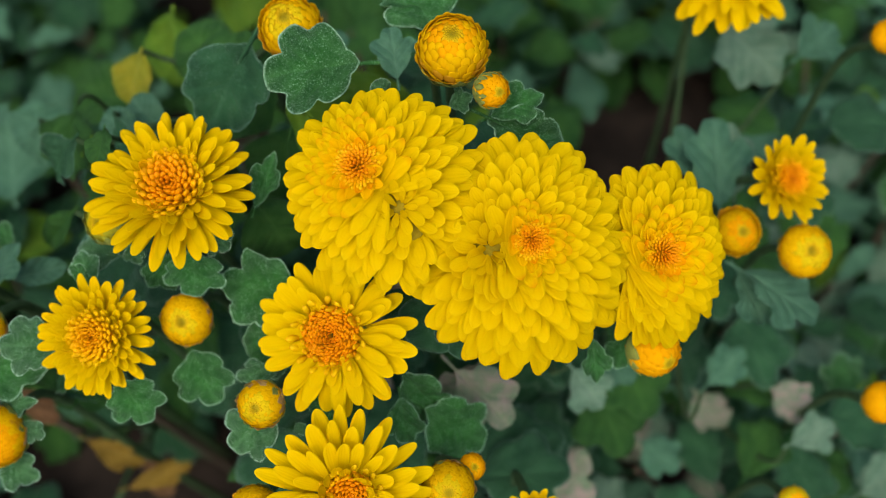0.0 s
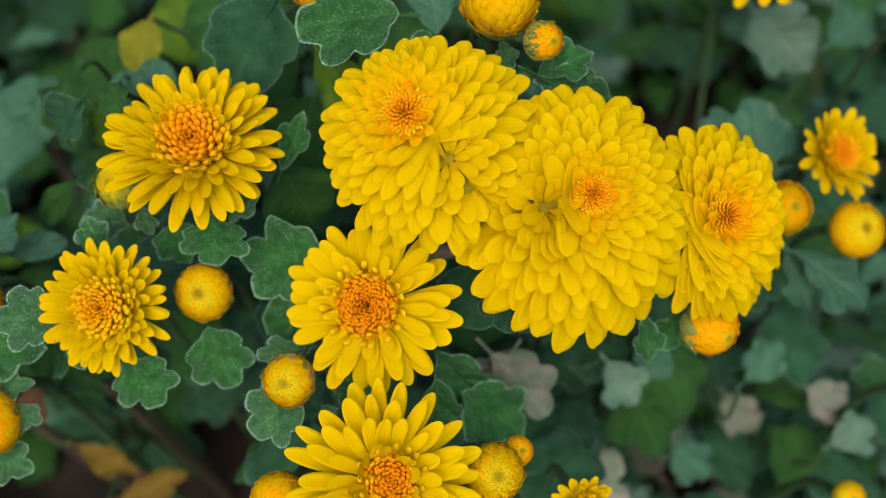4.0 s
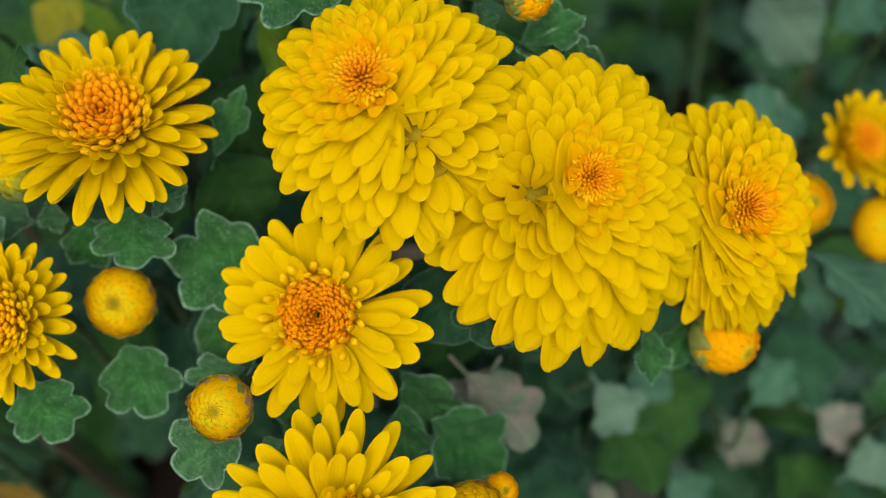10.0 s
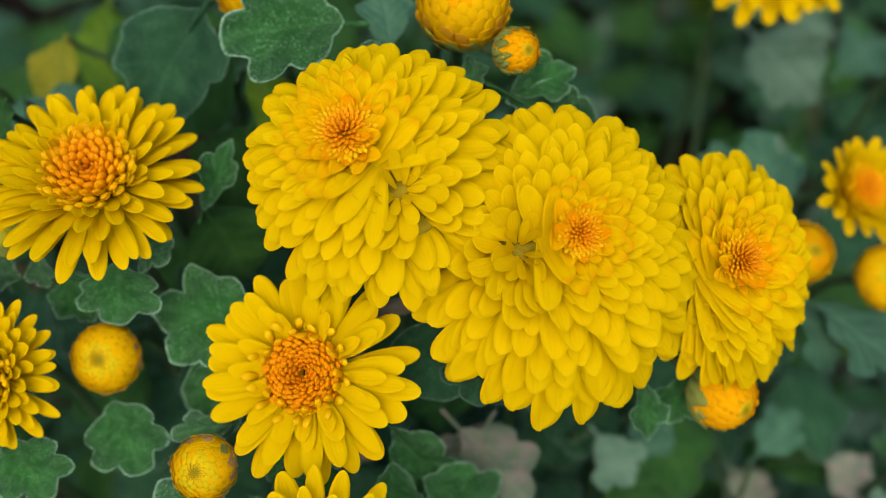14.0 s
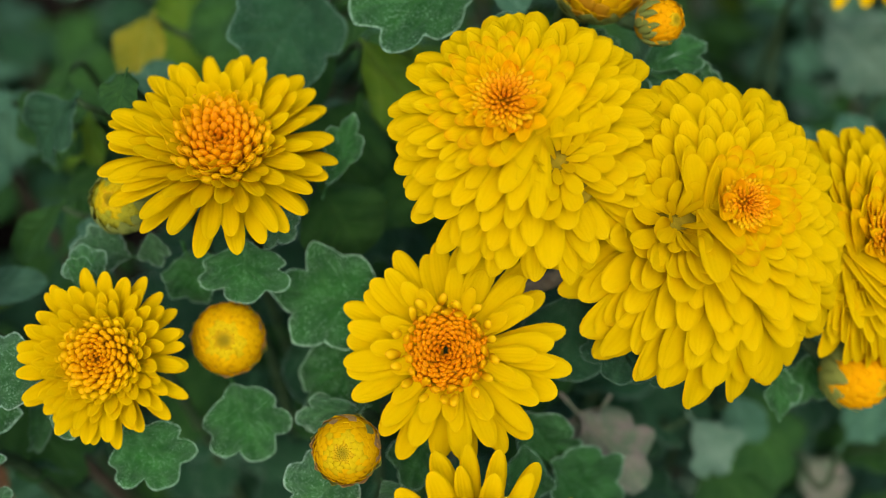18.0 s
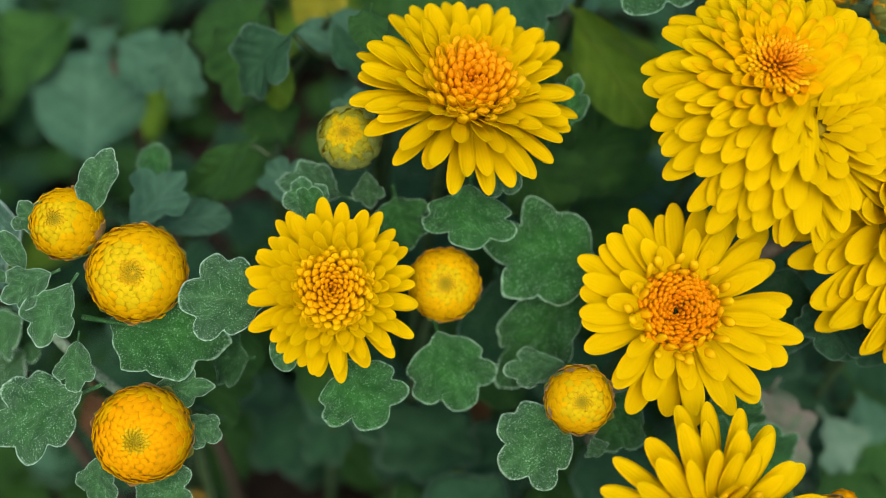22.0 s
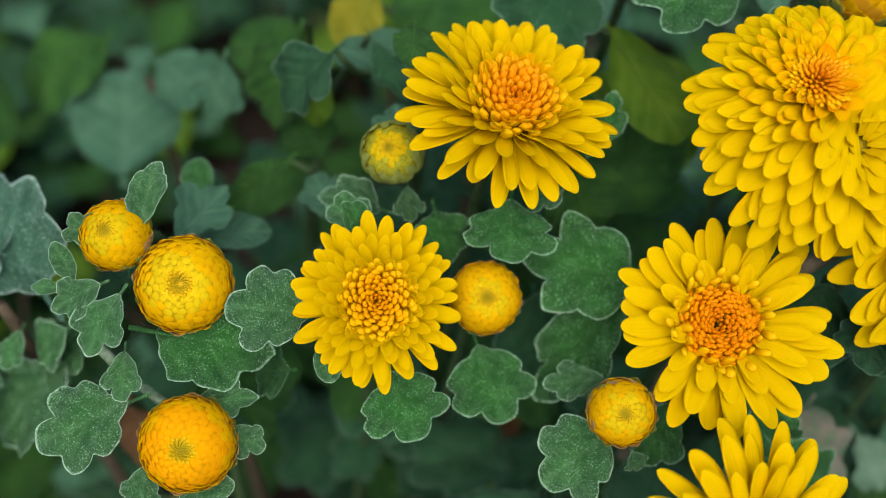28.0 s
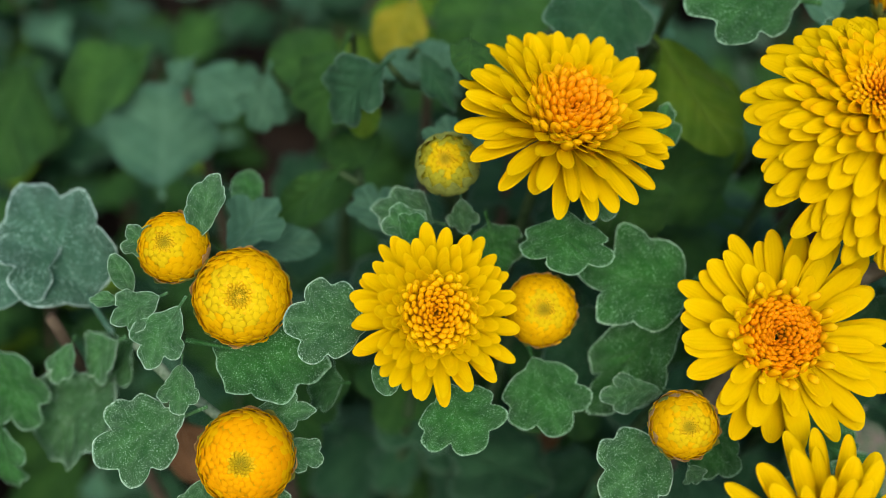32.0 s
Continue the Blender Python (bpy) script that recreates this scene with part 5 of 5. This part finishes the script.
part("stem", tube([(-0.0923, 0.1427, 0.2350), (-0.0947, 0.1473, 0.2246), (-0.1069, 0.1614, 0.1651), (-0.1069, 0.1614, 0.0)], [0.0006, 0.0008, 0.0014, 0.0020], stem_green, 6), shoot_hanging, Matrix.Identity(4))
leaf(shoot_hanging, (-0.0923, 0.1427, 0.2360), (-0.0853, 0.1298, 0.2342), 0.0070, (-0.09, -0.62, 0.78), "three", "dark", 0)
part("stem", tube([(-0.1258, 0.1529, 0.2141), (-0.1249, 0.1561, 0.2073), (-0.1069, 0.1614, 0.1651), (-0.1069, 0.1614, 0.0)], [0.0006, 0.0008, 0.0014, 0.0020], stem_green, 6), shoot_hanging, Matrix.Identity(4))
leaf(shoot_hanging, (-0.1258, 0.1529, 0.2151), (-0.1282, 0.1439, 0.2029), 0.0144, (0.01, -0.49, 0.87), "three", "blue", 1)

shoot_yellowing = thing("leafy_shoot", (-0.0586, 0.1799, 0.0), "shoot with yellowing leaves behind an open flower", "shoot", "leafy shoots")
part("stem", tube([(-0.0408, 0.1444, 0.2415), (-0.0459, 0.1516, 0.2326), (-0.0586, 0.1799, 0.1707), (-0.0586, 0.1799, 0.0)], [0.0006, 0.0008, 0.0014, 0.0020], stem_green, 6), shoot_yellowing, Matrix.Identity(4))
leaf(shoot_yellowing, (-0.0408, 0.1444, 0.2425), (-0.0261, 0.1237, 0.2366), 0.0128, (-0.02, -0.60, 0.80), "round", "lime", 0)
part("stem", tube([(-0.0930, 0.1710, 0.2234), (-0.0910, 0.1753, 0.2154), (-0.0586, 0.1799, 0.1707), (-0.0586, 0.1799, 0.0)], [0.0006, 0.0008, 0.0014, 0.0020], stem_green, 6), shoot_yellowing, Matrix.Identity(4))
leaf(shoot_yellowing, (-0.0930, 0.1710, 0.2244), (-0.0985, 0.1589, 0.2159), 0.0116, (-0.22, -0.51, 0.83), "round", "yellow", 1)
part("stem", tube([(-0.0421, 0.1642, 0.2243), (-0.0461, 0.1607, 0.2127), (-0.0586, 0.1799, 0.1707), (-0.0586, 0.1799, 0.0)], [0.0006, 0.0008, 0.0014, 0.0020], stem_green, 6), shoot_yellowing, Matrix.Identity(4))
leaf(shoot_yellowing, (-0.0421, 0.1642, 0.2253), (-0.0307, 0.1740, 0.2270), 0.0135, (0.04, -0.55, 0.84), "lobed", "blue", 0)

shoot_fallen = thing("leafy_shoot", (-0.0599, 0.1174, 0.0), "shoot with brown withered leaves low in the bush", "shoot", "leafy shoots")
part("stem", tube([(-0.0623, 0.0912, 0.1386), (-0.0661, 0.0939, 0.1289), (-0.0599, 0.1174, 0.0799), (-0.0599, 0.1174, 0.0)], [0.0006, 0.0008, 0.0014, 0.0020], stem_green, 6), shoot_fallen, Matrix.Identity(4))
leaf(shoot_fallen, (-0.0623, 0.0912, 0.1396), (-0.0516, 0.0837, 0.1358), 0.0083, (-0.05, -0.33, 0.94), "three", "brown", 0)
part("stem", tube([(-0.0378, 0.1063, 0.1391), (-0.0357, 0.1106, 0.1311), (-0.0599, 0.1174, 0.0799), (-0.0599, 0.1174, 0.0)], [0.0006, 0.0008, 0.0014, 0.0020], stem_green, 6), shoot_fallen, Matrix.Identity(4))
leaf(shoot_fallen, (-0.0378, 0.1063, 0.1401), (-0.0438, 0.0940, 0.1314), 0.0115, (-0.18, -0.39, 0.90), "round", "brown", 1)
part("stem", tube([(-0.0796, 0.0948, 0.1390), (-0.0758, 0.0989, 0.1312), (-0.0599, 0.1174, 0.0799), (-0.0599, 0.1174, 0.0)], [0.0006, 0.0008, 0.0014, 0.0020], stem_green, 6), shoot_fallen, Matrix.Identity(4))
leaf(shoot_fallen, (-0.0796, 0.0948, 0.1400), (-0.0908, 0.0828, 0.1311), 0.0152, (0.16, -0.28, 0.95), "lobed", "dark", 2)

shoot_pale = thing("leafy_shoot", (0.0772, 0.1545, 0.0), "shoot with pale blue-green leaves at the rim", "shoot", "leafy shoots")
part("stem", tube([(0.0370, 0.0889, 0.1703), (0.0336, 0.0930, 0.1614), (0.0772, 0.1545, 0.1155), (0.0772, 0.1545, 0.0)], [0.0006, 0.0008, 0.0014, 0.0020], stem_green, 6), shoot_pale, Matrix.Identity(4))
leaf(shoot_pale, (0.0370, 0.0889, 0.1713), (0.0468, 0.0771, 0.1654), 0.0154, (0.22, -0.50, 0.84), "three", "pale", 0)
part("stem", tube([(0.0497, 0.0950, 0.1680), (0.0480, 0.0991, 0.1591), (0.0772, 0.1545, 0.1155), (0.0772, 0.1545, 0.0)], [0.0006, 0.0008, 0.0014, 0.0020], stem_green, 6), shoot_pale, Matrix.Identity(4))
leaf(shoot_pale, (0.0497, 0.0950, 0.1690), (0.0547, 0.0830, 0.1629), 0.0105, (0.08, -0.36, 0.93), "narrow", "blue", 0)
part("stem", tube([(0.0892, 0.2047, 0.1911), (0.0828, 0.2116, 0.1816), (0.0772, 0.1545, 0.1155), (0.0772, 0.1545, 0.0)], [0.0006, 0.0008, 0.0014, 0.0020], stem_green, 6), shoot_pale, Matrix.Identity(4))
leaf(shoot_pale, (0.0892, 0.2047, 0.1921), (0.1074, 0.1848, 0.1876), 0.0247, (-0.16, -0.40, 0.90), "lobed", "pale", 1)
part("stem", tube([(0.1151, 0.1912, 0.1844), (0.1105, 0.1878, 0.1716), (0.0772, 0.1545, 0.1155), (0.0772, 0.1545, 0.0)], [0.0006, 0.0008, 0.0014, 0.0020], stem_green, 6), shoot_pale, Matrix.Identity(4))
leaf(shoot_pale, (0.1151, 0.1912, 0.1854), (0.1282, 0.2010, 0.1906), 0.0182, (-0.13, -0.46, 0.88), "three", "blue", 0)
part("stem", tube([(0.0906, 0.1414, 0.1810), (0.0914, 0.1383, 0.1625), (0.0772, 0.1545, 0.1155), (0.0772, 0.1545, 0.0)], [0.0006, 0.0008, 0.0014, 0.0020], stem_green, 6), shoot_pale, Matrix.Identity(4))
leaf(shoot_pale, (0.0906, 0.1414, 0.1820), (0.0883, 0.1505, 0.2035), 0.0136, (0.21, -0.35, 0.91), "three", "pale", 2)
part("stem", tube([(0.0815, 0.0860, 0.1525), (0.0773, 0.0822, 0.1395), (0.0772, 0.1545, 0.1155), (0.0772, 0.1545, 0.0)], [0.0006, 0.0008, 0.0014, 0.0020], stem_green, 6), shoot_pale, Matrix.Identity(4))
leaf(shoot_pale, (0.0815, 0.0860, 0.1535), (0.0937, 0.0967, 0.1591), 0.0139, (-0.15, -0.44, 0.89), "lobed", "blue", 2)

shoot_blushed = thing("leafy_shoot", (0.0914, 0.1033, 0.0), "shoot with faded pinkish leaves low in the bush", "shoot", "leafy shoots")
part("stem", tube([(0.0842, 0.0939, 0.1228), (0.0802, 0.0987, 0.1142), (0.0914, 0.1033, 0.0697), (0.0914, 0.1033, 0.0)], [0.0006, 0.0008, 0.0014, 0.0020], stem_green, 6), shoot_blushed, Matrix.Identity(4))
leaf(shoot_blushed, (0.0842, 0.0939, 0.1238), (0.0957, 0.0801, 0.1168), 0.0154, (-0.21, -0.43, 0.88), "lobed", "pink", 1)
part("stem", tube([(0.1071, 0.0922, 0.1334), (0.1012, 0.0948, 0.1237), (0.0914, 0.1033, 0.0697), (0.0914, 0.1033, 0.0)], [0.0006, 0.0008, 0.0014, 0.0020], stem_green, 6), shoot_blushed, Matrix.Identity(4))
leaf(shoot_blushed, (0.1071, 0.0922, 0.1344), (0.1237, 0.0846, 0.1307), 0.0149, (-0.01, -0.38, 0.92), "lobed", "pink", 0)
part("stem", tube([(0.0624, 0.0760, 0.1246), (0.0572, 0.0795, 0.1154), (0.0914, 0.1033, 0.0697), (0.0914, 0.1033, 0.0)], [0.0006, 0.0008, 0.0014, 0.0020], stem_green, 6), shoot_blushed, Matrix.Identity(4))
leaf(shoot_blushed, (0.0624, 0.0760, 0.1256), (0.0772, 0.0660, 0.1206), 0.0166, (0.12, -0.24, 0.96), "lobed", "blue", 2)
part("stem", tube([(0.1118, 0.0713, 0.1340), (0.1068, 0.0691, 0.1218), (0.0914, 0.1033, 0.0697), (0.0914, 0.1033, 0.0)], [0.0006, 0.0008, 0.0014, 0.0020], stem_green, 6), shoot_blushed, Matrix.Identity(4))
leaf(shoot_blushed, (0.1118, 0.0713, 0.1350), (0.1262, 0.0776, 0.1384), 0.0160, (-0.09, -0.30, 0.95), "three", "pale", 1)

shoot_broad = thing("leafy_shoot", (-0.0771, 0.1575, 0.0), "shoot with broad dusty dark green leaves", "shoot", "leafy shoots")
part("stem", tube([(-0.0494, 0.1554, 0.2520), (-0.0453, 0.1633, 0.2424), (-0.0771, 0.1575, 0.1906), (-0.0771, 0.1575, 0.0)], [0.0006, 0.0008, 0.0014, 0.0020], stem_green, 6), shoot_broad, Matrix.Identity(4))
leaf(shoot_broad, (-0.0494, 0.1554, 0.2530), (-0.0611, 0.1328, 0.2491), 0.0230, (0.03, -0.45, 0.89), "lobed", "dark", 3)
part("stem", tube([(-0.0983, 0.1314, 0.2414), (-0.0942, 0.1338, 0.2336), (-0.0771, 0.1575, 0.1906), (-0.0771, 0.1575, 0.0)], [0.0006, 0.0008, 0.0014, 0.0020], stem_green, 6), shoot_broad, Matrix.Identity(4))
leaf(shoot_broad, (-0.0983, 0.1314, 0.2424), (-0.1100, 0.1246, 0.2332), 0.0148, (-0.19, -0.38, 0.91), "lobed", "dark", 1)
part("stem", tube([(-0.0837, 0.1256, 0.2554), (-0.0836, 0.1290, 0.2442), (-0.0771, 0.1575, 0.1906), (-0.0771, 0.1575, 0.0)], [0.0006, 0.0008, 0.0014, 0.0020], stem_green, 6), shoot_broad, Matrix.Identity(4))
leaf(shoot_broad, (-0.0837, 0.1256, 0.2564), (-0.0840, 0.1159, 0.2570), 0.0062, (-0.15, -0.24, 0.96), "round", "deep", 1)

shoot_dry = thing("leafy_shoot", (-0.1272, 0.0901, 0.0), "withered shoot with yellow-brown leaves near the ground", "shoot", "leafy shoots")
part("stem", tube([(-0.1313, 0.0721, 0.1343), (-0.1378, 0.0750, 0.1249), (-0.1272, 0.0901, 0.0743), (-0.1272, 0.0901, 0.0)], [0.0006, 0.0008, 0.0014, 0.0020], stem_green, 6), shoot_dry, Matrix.Identity(4))
leaf(shoot_dry, (-0.1313, 0.0721, 0.1353), (-0.1127, 0.0639, 0.1309), 0.0100, (0.14, -0.31, 0.94), "three", "ochre", 0)
part("stem", tube([(-0.1211, 0.0571, 0.1164), (-0.1288, 0.0545, 0.1046), (-0.1272, 0.0901, 0.0743), (-0.1272, 0.0901, 0.0)], [0.0006, 0.0008, 0.0014, 0.0020], stem_green, 6), shoot_dry, Matrix.Identity(4))
leaf(shoot_dry, (-0.1211, 0.0571, 0.1174), (-0.0990, 0.0646, 0.1197), 0.0106, (-0.21, -0.56, 0.80), "three", "ochre", 1)
part("stem", tube([(-0.1397, 0.0822, 0.1719), (-0.1416, 0.0861, 0.1665), (-0.1272, 0.0901, 0.0743), (-0.1272, 0.0901, 0.0)], [0.0006, 0.0008, 0.0014, 0.0020], stem_green, 6), shoot_dry, Matrix.Identity(4))
leaf(shoot_dry, (-0.1397, 0.0822, 0.1729), (-0.1342, 0.0711, 0.1569), 0.0122, (-0.17, -0.57, 0.80), "round", "brown", 0)
part("stem", tube([(-0.1169, 0.0691, 0.1105), (-0.1196, 0.0735, 0.1016), (-0.1272, 0.0901, 0.0743), (-0.1272, 0.0901, 0.0)], [0.0006, 0.0008, 0.0014, 0.0020], stem_green, 6), shoot_dry, Matrix.Identity(4))
leaf(shoot_dry, (-0.1169, 0.0691, 0.1115), (-0.1089, 0.0565, 0.1057), 0.0088, (0.05, -0.37, 0.93), "narrow", "brown", 0)

# ---- the rest of the bush ----
BACK = [("lobed", "deep"), ("lobed", "deep"), ("lobed", "deep"), ("three", "blue"), ("round", "deep"), ("lobed", "dark"), ("three", "dark"), ("round", "deep"), ("lobed", "dark"), ("three", "dark"), ("lobed", "dark"), ("round", "lime")]

PALE = [("lobed", "blue"), ("three", "pale"), ("narrow", "blue"), ("three", "blue"), ("lobed", "pale"), ("lobed", "green")]


def background_shoot(x, y, top, rng, faded=0.0, size=1.0, pale=False):
    """A stem with a spiral of leaves, lower in the bush."""
    lean = Vector((rng.uniform(-0.03, 0.03), rng.uniform(-0.03, 0.03), 0))
    pts = [Vector((x, y, 0)), Vector((x, y, 0)) + lean * 0.4 + Vector((0, 0, top * 0.5)), Vector((x, y, 0)) + lean + Vector((0, 0, top))]
    sh = thing("leafy_shoot", (x, y, 0), "leafy green shoot lower down in the bush", "shoot", "leafy shoots")
    part("stem", tube(pts, [0.0025, 0.0018, 0.001], stem_brown, 6), sh, Matrix.Identity(4))
    n = rng.randrange(9, 13)
    for k in range(n):
        f = 0.30 + 0.70 * k / (n - 1)
        p = pts[0].lerp(pts[1], f * 2) if f < 0.5 else pts[1].lerp(pts[2], f * 2 - 1)
        a = k * GOLDEN + x * 40
        ln = size * rng.uniform(0.026, 0.042) * (1.15 - 0.45 * f)
        d = Vector((math.cos(a), math.sin(a), 0))
        up = rng.uniform(-0.25, 0.55) + 0.5 * max(0.0, f - 0.75) * 4
        b = p + d * 0.006
        t = b + (d + Vector((0, 0, up))).normalized() * ln
        form, colour = rng.choice(BACK if not pale or rng.random() < 0.4 else PALE)
        if rng.random() < faded:
            colour = "ochre" if y < 0.08 and x < -0.05 else "pink"
        pick = rng.randrange(3)
        part("leaf", leaf_data(form, colour, pick, True), sh, laid(b, t, Vector((0, 0, 1)) - d * up, ln, ln * rng.uniform(0.8, 1.05)))


rng = random.Random(4)
# thin places where the shade between the plants shows
THIN = ((0.125, 0.275, 0.060), (-0.150, 0.275, 0.060), (-0.096, 0.036, 0.040), (-0.075, 0.040, 0.036), (-0.172, 0.066, 0.078), (-0.170, 0.220, 0.036), (0.092, 0.215, 0.062), (-0.050, 0.106, 0.040), (-0.125, 0.064, 0.040), (0.072, 0.185, 0.036), (0.028, 0.088, 0.032), (-0.136, 0.212, 0.046), (-0.155, 0.180, 0.036), (-0.092, 0.100, 0.026), (-0.034, 0.112, 0.026))
row = 0
y = -0.09
while y < 0.37:
    x = -0.31 + (0.019 if row % 2 else 0.0)
    while x < 0.28:
        px, py = x + rng.uniform(-0.015, 0.015), y + rng.uniform(-0.015, 0.015)
        top = 0.092 + 0.052 * math.exp(-((px / 0.22) ** 2) - ((py - 0.10) / 0.16) ** 2) + rng.uniform(-0.048, 0.016)
        if px > 0.04 and py > 0.10:
            top += 0.012
        gap = min(math.hypot(px - hx, py - hy) / hr for hx, hy, hr in THIN)
        if gap < 0.7:
            x += 0.038
            continue
        if gap < 1.0:
            top *= 0.4
        faded = 0.30 if px > 0.04 and py < 0.08 else (0.25 if px < -0.06 and py < 0.08 else 0.0)
        background_shoot(px, py, top - (0.03 if py < 0.0 else 0), rng, faded, 0.82 if px > 0.05 and py < 0.16 else 1.08, px > 0.03)
        x += 0.038
    y += 0.036
    row += 1

# the outskirts of the bed, joined
verts, faces, rim, vein = [], [], [], []
source = leaf_mesh(LEAF["green"], 3, 5, 0.36, 0.86, 0.2, 0.12, rings=2, spokes=18)
sv = np.array([v.co for v in source.vertices])
sf = [tuple(p.vertices) for p in source.polygons]
source.attributes["rim"].data.foreach_get("value", sr0 := np.zeros(len(sv), dtype=np.float32))
source.attributes["vein"].data.foreach_get("value", sv0 := np.zeros(len(sv), dtype=np.float32))
while len(verts) < 3800 * len(sv):
    px, py = rng.uniform(-0.85, 0.85), rng.uniform(-0.65, 0.95)
    if -0.31 < px < 0.28 and -0.10 < py < 0.37:
        continue
    if math.hypot(px / 0.82, (py - 0.14) / 0.78) > 0.90 + 0.16 * noise.noise((px * 5, py * 5, 3)):
        continue
    d = Vector((math.cos(6.283 * rng.random()), math.sin(6.283 * rng.random()), rng.uniform(-0.3, 0.5))).normalized()
    b = Vector((px, py, rng.uniform(0.03, 0.15) + 0.03 * noise.noise((px * 6, py * 6, 0))))
    if py < -0.05 and abs(px) < 0.3:
        b.z -= 0.03
    m = laid(b, b + d * rng.uniform(0.03, 0.05), Vector((rng.uniform(-0.4, 0.4), rng.uniform(-0.4, 0.4), 1)))
    o = len(verts)
    verts += [m @ Vector(c) for c in sv]
    faces += [tuple(o + k for k in p) for p in sf]
    rim += sr0.tolist()
    vein += sv0.tolist()
outskirts = new("foliage", mesh_of("foliage", verts, faces, LEAF["dark"], (("rim", rim), ("vein", vein))))
tagged(outskirts, "dense green chrysanthemum foliage round the bush", "foliage", kind="stuff")
